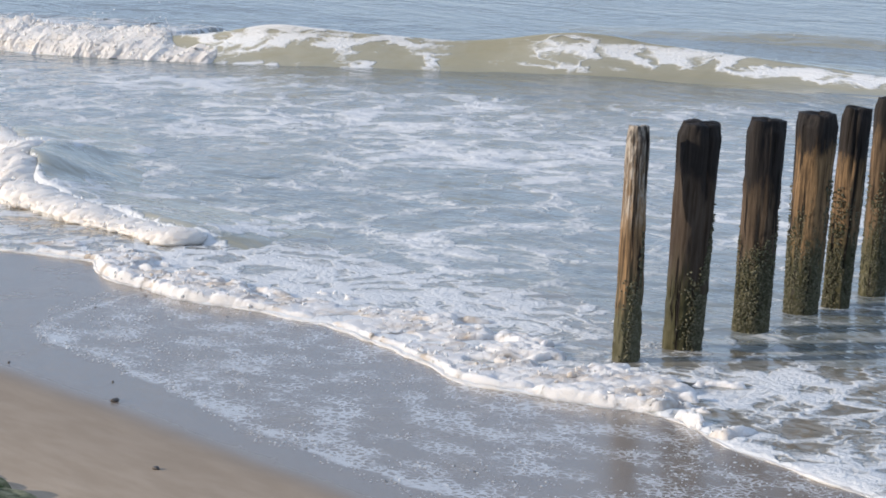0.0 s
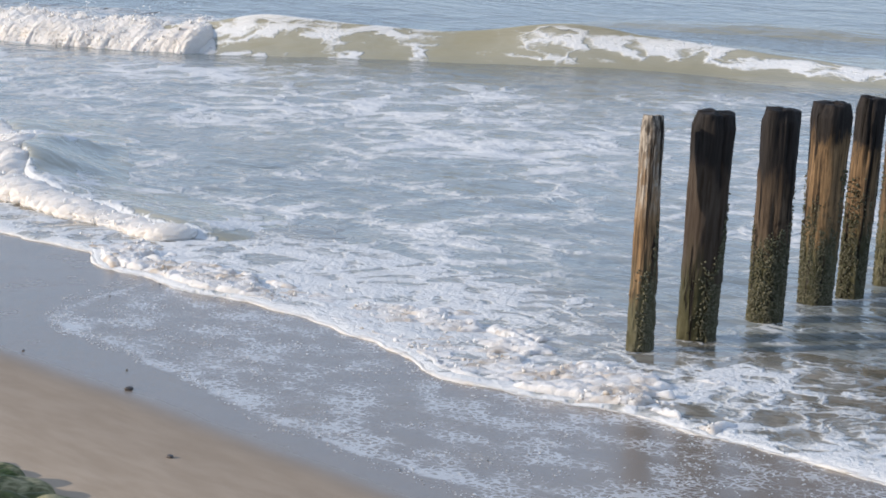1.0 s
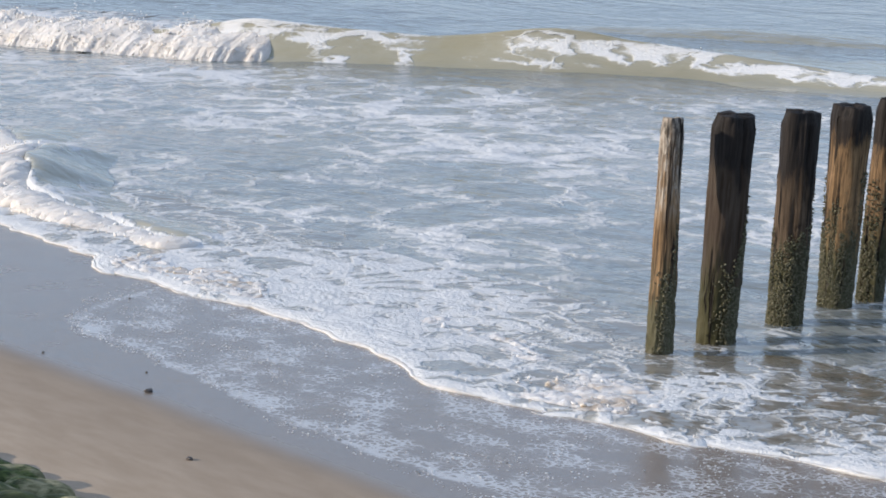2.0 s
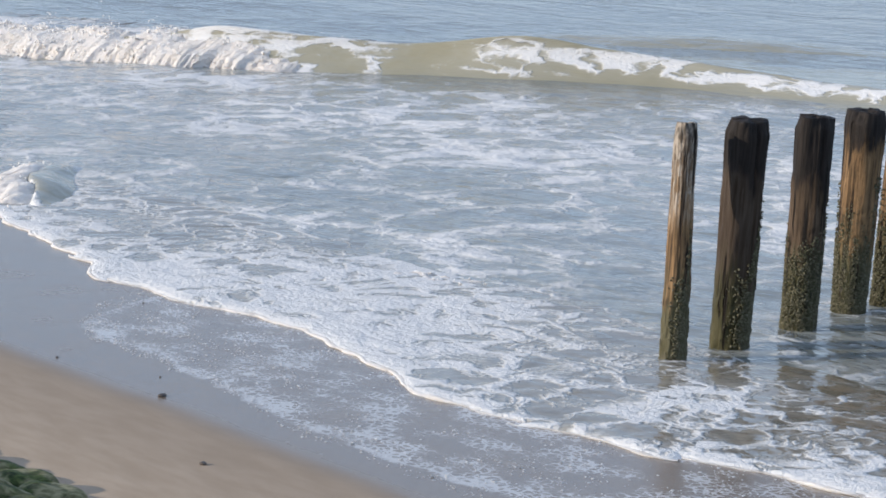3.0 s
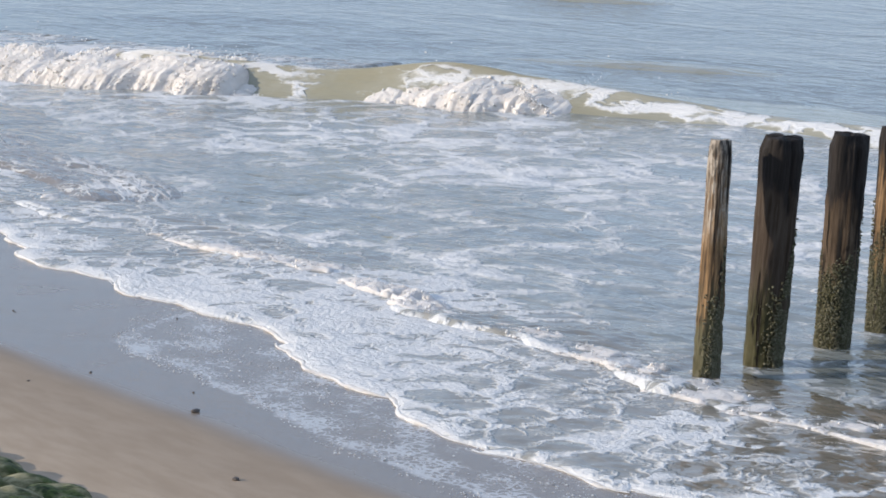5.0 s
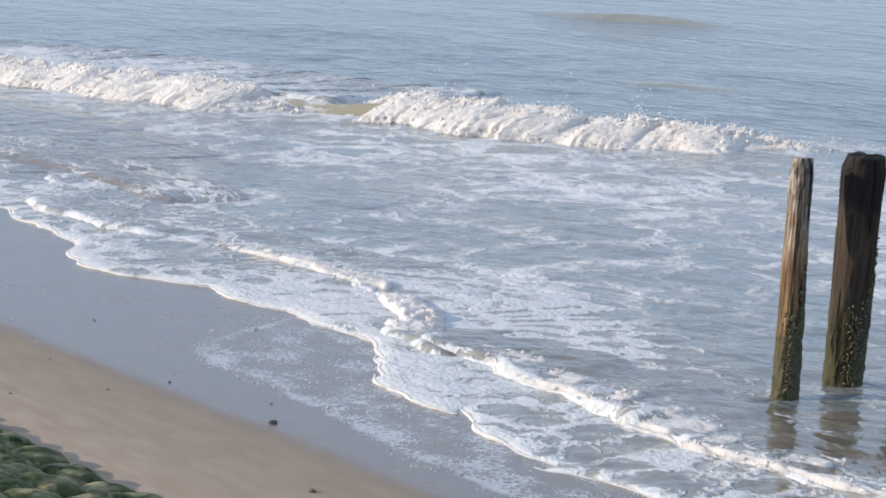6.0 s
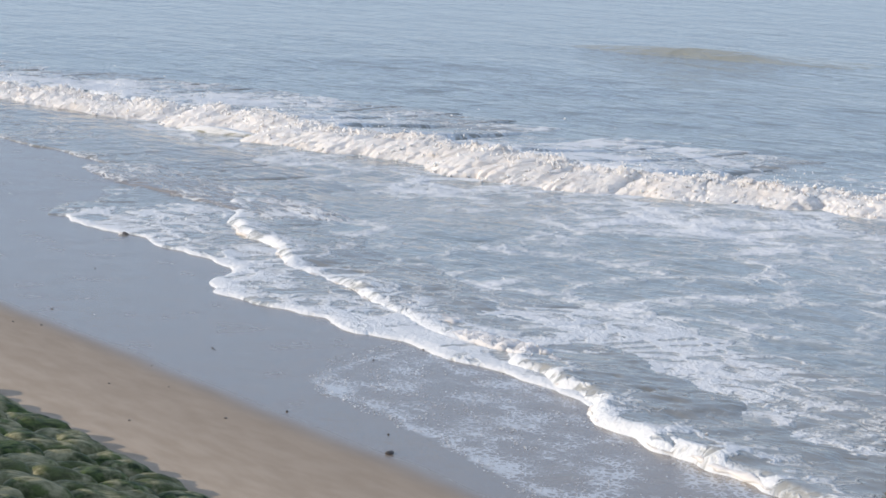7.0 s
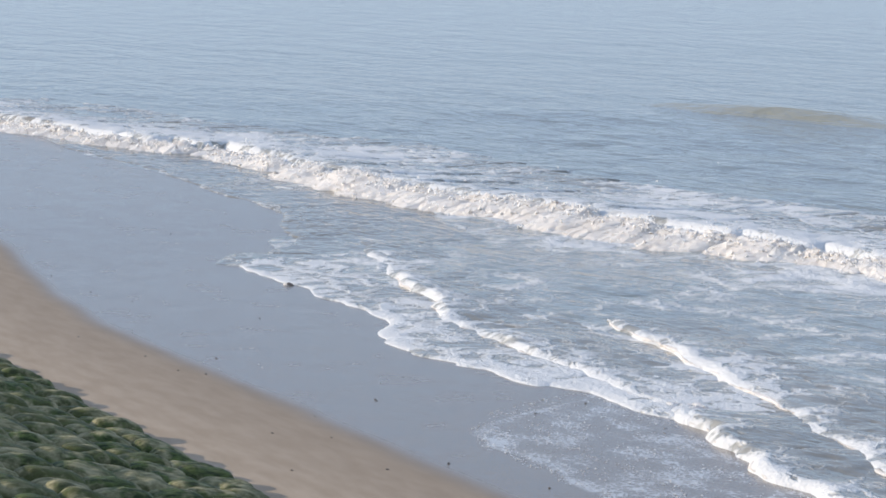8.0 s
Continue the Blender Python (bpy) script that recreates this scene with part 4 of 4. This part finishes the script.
# ---- small things ----
def build_flecks():
    """Bubbly foam left behind on the wet sand by the last run of water."""
    rng = np.random.RandomState(11)
    tries = 40000
    xs, ys = rng.uniform(-4.6, 3.6, tries), rng.uniform(-2.15, 0.5, tries)
    low = np.interp(xs, [-4.6, -4.0, -3.5, -3.0, -1.5, -0.5, 0.8, 2.2, 3.6], [0.4, 0.1, -1.0, -1.55, -1.70, -1.80, -1.98, -1.95, -1.9])
    low = low + 0.10 * vn(xs * 2.0, 3.0) + 0.05 * vn(xs * 6, 1.0)
    rim = np.exp(-((ys - low - 0.05) / 0.05) ** 2) * step(vn(xs * 0.9, 8.0), -0.5, 0.1)
    inner = np.exp(-((ys - low - 0.50 - 0.2 * vn(xs * 0.8, 5)) / 0.07) ** 2) * step(vn(xs * 1.1, 12.0), -0.1, 0.4)
    field = 0.30 * step(fbm(xs * 2.6, ys * 3.4, 2, 3) + 0.6 * vn(xs * 11, ys * 11, 5), 0.1, 0.9) + 0.03
    keep = (ys > low) & (rng.rand(tries) < np.clip(field + 0.8 * rim + 0.6 * inner, 0, 1))
    xs, ys = xs[keep], ys[keep]
    n = len(xs)
    r = rng.lognormal(math.log(0.0055), 0.4, n).clip(0.003, 0.014)
    ang = rng.rand(n, 1) * 6.28 + np.arange(6)[None] * math.pi / 3
    jag, sq, tw = rng.uniform(0.75, 1.2, (n, 6)), rng.uniform(0.5, 1.0, (n, 1)), rng.rand(n, 1) * 6.28
    rings = []
    for rr, hh in ((1.0, -0.001), (0.75, None)):
        px, py = rr * r[:, None] * np.cos(ang) * jag, rr * r[:, None] * np.sin(ang) * sq
        z = sand_z(xs, ys)[:, None] + (hh if hh is not None else 0.3 * np.minimum(r, 0.01)[:, None]) + 0 * px
        rings.append(np.stack([xs[:, None] + px * np.cos(tw) - py * np.sin(tw), ys[:, None] + px * np.sin(tw) + py * np.cos(tw), z], -1))
    verts = np.concatenate(rings, 1).reshape(-1, 3)
    k = np.arange(n)[:, None] * 12
    q = np.arange(6)
    sides = np.stack([k + q, k + (q + 1) % 6, k + 6 + (q + 1) % 6, k + 6 + q], -1).reshape(-1, 4)
    faces = sides.tolist() + (k + 6 + q).tolist()
    me = bpy.data.meshes.new("foam_flecks")
    me.from_pydata(verts.tolist(), [], faces)
    me.polygons.foreach_set("use_smooth", np.full(len(me.polygons), True))
    me.materials.append(M_FLECK)
    tagged(part("foam_flecks", me), "lacy patches of old bubbly foam on wet sand", "foam", kind="stuff")


def pebble_mesh(k, size, material):
    bm = bmesh.new()
    bmesh.ops.create_icosphere(bm, subdivisions=2, radius=size)
    for v in bm.verts:
        f = 1 + 0.25 * float(vn(v.co.x / size * 1.4 + k * 5, v.co.y / size * 1.4, v.co.z / size * 1.4))
        v.co = Vector((v.co.x * f * 1.25, v.co.y * f * 0.9, v.co.z * f * 0.6))
    return bm_mesh("pebble", bm, material)


def build_pebbles():
    big = [(-0.74, -2.16, 0.022), (0.74, -2.80, 0.019), (-2.02, -2.15, 0.010), (-1.98, -2.60, 0.009)]
    small = [(-7.84, -0.87), (-3.70, -2.29), (-2.99, -2.50), (-6.05, -2.02), (-9.82, 0.31), (-13.5, 0.58), (-5.62, -2.51), (-3.24, -2.81),
             (-4.14, -1.61), (-2.14, -3.17), (-15.29, 2.37), (-13.9, 2.2), (-14.0, 2.33), (-10.77, -1.71), (-9.67, -1.72), (-9.02, -1.57),
             (-5.42, -2.37), (-4.09, -1.62), (-3.56, -0.22), (-3.34, -0.76), (-16.46, 0.05), (-19.39, 0.9), (-18.77, 2.42), (-7.29, -2.69),
             (-6.29, -2.51), (-22.17, 2.2), (-1.2, -1.9), (1.9, -2.7)]
    meshes = [pebble_mesh(k, 1.0, M_PEBBLE) for k in range(4)]
    rnd = random.Random(3)
    for i, (x, y, *size) in enumerate(big + small):
        r = size[0] if size else rnd.uniform(0.005, 0.009)
        ob = part("pebble", meshes[i % 4])
        ob.matrix_basis = pose(x, y, float(sand_z(x, y)) + 0.3 * r, 0, 0, rnd.uniform(0, 360)) @ Matrix.Scale(r, 4)
        tagged(ob, "small dark pebble lying on the sand", "pebble", "pebbles on the beach")
    # one mussel shell, dark outside and pale inside
    shell = new("mussel_shell")
    n, m = 16, 22
    v, a = np.linspace(0.02, 1, n)[:, None], np.linspace(0, 2 * np.pi, m, endpoint=False)[None]
    R = v * (0.045 + 0.018 * np.cos(a))
    dome = np.stack([R * np.cos(a) * 1.5, R * np.sin(a) * 0.8, 0.034 * (1 - v ** 2) + 0 * a], -1)
    part("valve", grid_mesh("valve", dome[::-1], M_PEBBLE, wrap=True), shell, pose(0.012, 0.0, 0.01, 0, 12, 20))
    part("valve", grid_mesh("valve", dome[::-1] * 0.95, M_SHELL, wrap=True), shell, pose(-0.035, -0.015, 0.004, 0, -8, 25), "pale inside of the shell")
    shell.matrix_basis = pose(-9.68, 0.23, float(sand_z(-9.68, 0.23)), 0, 0, 30) @ Matrix.Scale(0.65, 4)
    tagged(shell, "open mussel shell, blue-black and white, on wet sand", "shell")


# ---- build ----
build_ground()
DIKE = build_dike()
build_groyne()
SEA = build_sea()
WAVE = tagged(build_wave(), "breaking wave with an olive face and white foam", "wave")

TONGUES = []
for i in range(45):
    cx = -24.0 + i * 0.62
    TONGUES.append((cx, tagged(build_tongue("swash_tongue", cx, 0.6, SHORE_X, RUN_A[0][1], 0.0, 3.2, 0.0, 0.022, 0.004 + 0.003 * (i % 2)),
                               "thin tongue of foamy water running over wet sand", "swash", "tongues of the first swash")))
HEAPS = [(cx, build_froth(tongue, cx, 0.54, SHORE_X, RUN_A[0][1], 0.0, 0.9 + 0.45 * step(cx, -5, 0) - 0.85 * step(cx, 0.6, 1.6), M_FROTH)) for cx, tongue in TONGUES if -5.4 < cx < 1.7]
BORES = []
for i in range(24):
    cx = -11.8 + i * 0.62
    BORES.append((cx, tagged(build_tongue("swash_bore", cx, 0.6, BORE_X, RUN_B[0][1], 4.0, 1.7, 0.055, 0.022, 0.010 + 0.003 * (i % 2)),
                             "low foaming bore of water running up the beach", "swash", "bores of the second swash")))
CRESTS = []
for cx, bore in BORES:
    if cx > -6.5:
        heap = build_froth(bore, cx, 0.54, BORE_X, RUN_B[0][1], 4.0, 0.44 + 0.16 * step(cx, -3, 1), M_STIRRED)
        heap.matrix_basis = pose(0, 0.03, 0.030)
        CRESTS.append(heap)
LATE_X = np.array([-8.5, -6.8, -4.4, -2.6, -0.8, 0.5, 1.5])
RUN_C = [(0.0, (3.6, 3.2, 2.8, 2.3, 1.7, 1.4, 1.3)), (5.5, (3.0, 2.6, 2.1, 1.6, 1.0, 0.8, 0.7)), (7.0, (2.5, 2.1, 1.7, 1.25, 0.55, 0.3, 0.2)), (7.5, (2.35, 2.0, 1.55, 1.1, 0.4, 0.15, 0.05)), (8.0, (2.2, 1.84, 1.37, 0.92, 0.23, 0.0, -0.1))]
LATE = []
for i in range(7):
    cx = -6.0 + i * 0.92
    LATE.append((cx, tagged(build_tongue("swash_bore", cx, 0.85, LATE_X, RUN_C[0][1], 9.0, 1.6, 0.030, 0.02, 0.012 + 0.003 * (i % 2)),
                            "low foaming bore of water following the last", "swash", "bores of the third swash")))
ROLLERS = []
for i in range(26):
    a0 = -18.0 + i * 1.15
    ROLLERS.append((a0, build_roller(WAVE, a0, 1.95, i), build_trail(WAVE, a0, 1.40, i)))
CURL = build_curl()
CHURN = build_churn()
SPLASH = build_splash(WAVE)
SWELL_A = build_swell("low_swell", -15.5, 18.7, 20, 3.5, 0.16, "low olive swell rolling in behind the breakers")
SWELL_B = build_swell("low_swell", -27.0, 21.5, 14, 3.0, 0.20, "low olive swell rolling in behind the breakers")
build_flecks()
build_pebbles()
build_stones(DIKE)


def break_time(a):
    """When the wave's crest starts to spill at a place along it."""
    return float(np.interp(a, [-20, -5.0, -3.4, -1.7, -1.2, -0.7, 0.0, 2.0, 3.5, 5.0, 8.0, 12.0], [-9, -0.4, 1.9, 3.9, 6.9, 6.0, 4.6, 4.8, 5.5, 6.0, 6.4, 6.9]))


def motions():
    walk(SEA, [(t, pose(0, -0.11 * t, 0)) for t in (0.0, 2.0, 4.0, 6.0, 8.0)])
    walk(WAVE, [(t, pose(-14.0, y, z, 0, 0, yaw)) for t, y, yaw, z in WAVE_PATH])
    for a0, roller, trail in ROLLERS:
        t0 = break_time(a0)
        rows, back = [], []
        for t in [0.5 * i for i in range(17)]:
            k = float(step(t, t0 - 0.7, t0 + 0.5))
            level = float(np.interp(t, [w[0] for w in WAVE_PATH], [w[3] for w in WAVE_PATH]))
            # the foam breaks out of the face and tumbles down the front
            low, high = [-0.52 * (1 - float(step(t, break_time(e) - 0.7, break_time(e) + 0.5))) for e in (a0 - 0.6, a0 + 0.6)]
            tilt = max(-13.0, min(13.0, math.degrees(math.atan2(low - high, 1.2))))
            shift = foot_shift(a0, t)
            veer = math.degrees(math.atan2(foot_shift(a0 + 0.6, t) - foot_shift(a0 - 0.6, t), 1.2)) * 0.6
            sunk = float(np.interp(t, [0, 4.0, 5.5, 6.5, 8.0], [0.0, 0.0, -0.05, -0.14, -0.23])) - level
            rows.append((t, pose(a0 + 0.03 * math.sin(t * 3 + a0), 0.30 * (1 - k) + shift, (low + high) / 2 + sunk + 0.015 * math.sin(t * 4.1 + 2 * a0), 0, tilt, veer)))
            q = float(step(t, t0 + 0.3, t0 + 2.0))
            back.append((t, pose(a0, 0.3 * q + shift, -0.30 * (1 - q) - level - 0.035 * float(step(t, 5.5, 7.0)), 0, 0, 0)))
        walk(roller, rows)
        walk(trail, back)
    for cx, tongue in TONGUES:
        walk(tongue, shore_rows(cx, 0.6, SHORE_X, RUN_A, lambda t, x, y: -0.009 * float(step(t, 6.6, 7.8))))
        for piece in tongue.children:
            if piece.name.startswith("foam_edge"):
                late = 0.0 if cx < -5.5 else 0.5
                walk(piece, [(0.0, pose(0, 0, 0)), (5.9 + late, pose(0, 0, 0)), (6.7 + late, pose(0, 0.01, -0.022)), (8.0, pose(0, 0.01, -0.035))])
    for cx, bore in BORES:
        walk(bore, shore_rows(cx, 0.6, BORE_X, RUN_B, lambda t, x, y: max(0.0, -float(sand_z(x, y))) - 0.13 * (1 - float(step(t, 2.4, 4.3) if x < -2 else step(t, 3.9, 5.3))) - 0.016 * float(step(t, 6.5, 7.6)) - (0.026 if x < -2.2 else 0.0) * (1 - float(step(t, 5.7, 6.5)))))
    for heap in CRESTS:
        walk(heap, [(0.0, pose(0, 0.03, 0.03)), (6.2, pose(0, 0.03, 0.03)), (7.2, pose(0, 0.05, -0.01)), (8.0, pose(0, 0.06, -0.03))])
    for cx, late in LATE:
        walk(late, shore_rows(cx, 0.85, LATE_X, RUN_C, lambda t, x, y: max(0.0, -float(sand_z(x, y))) - 0.25 * (1 - float(step(t, 6.8, 7.9)))))
    for cx, heap in HEAPS:
        walk(heap, [(t, pose(0, 0.05 * t, -0.012 * t - 0.005 * t * t)) for t in (0.0, 1.0, 2.0, 3.5, 5.0, 8.0)])
    walk(CURL, [(0.0, pose(0, 0, 0.02)), (1.0, pose(0.15, -0.32, 0.01)), (2.0, pose(0.3, -0.58, -0.03)), (3.5, pose(0.45, -0.80, -0.21)),
                (5.5, pose(0.5, -0.90, -0.26)), (8.0, pose(0.5, -0.90, -0.40))])
    walk(CHURN, [(0.0, pose(-10.5, 3.4, -0.15, 0, 0, -14)), (3.3, pose(-10.8, 2.7, -0.12, 0, 0, -14)), (4.3, pose(-11.0, 2.35, 0.0, 0, 0, -14)), (5.5, pose(-11.4, 2.25, 0.02, 0, 0, -10)),
                 (6.0, pose(-11.8, 2.3, 0.02, 0, 0, -8)), (6.5, pose(-12.1, 2.3, 0.02, 0, 0, -6)), (7.2, pose(-12.2, 2.4, -0.02, 0, 0, -6)), (8.0, pose(-12.2, 2.5, -0.10, 0, 0, -6))])
    walk(SPLASH, [(0.0, pose(1.9, 0.45, -0.9)), (4.7, pose(1.9, 0.45, -0.9)), (5.2, pose(1.9, 0.35, 0.28)), (5.5, pose(1.95, 0.3, 0.34)),
                  (5.8, pose(2.0, 0.2, 0.10)), (6.2, pose(2.0, 0.1, -0.6)), (8.0, pose(2.0, 0.1, -0.9))])
    walk(SWELL_A, [(0.0, pose(-15.5, 18.7, 0, 0, 0, 20)), (4.0, pose(-16.0, 15.4, -0.06, 0, 0, 18)), (8.0, pose(-16.5, 12.0, -0.2, 0, 0, 15))])
    walk(SWELL_B, [(0.0, pose(-30.0, 27.0, -0.1, 0, 0, 18)), (6.0, pose(-27.2, 21.4, -0.05, 0, 0, 16)), (7.0, pose(-26.8, 19.8, 0, 0, 0, 14)), (8.0, pose(-25.9, 17.3, 0.03, 0, 0, 12))])


motions()
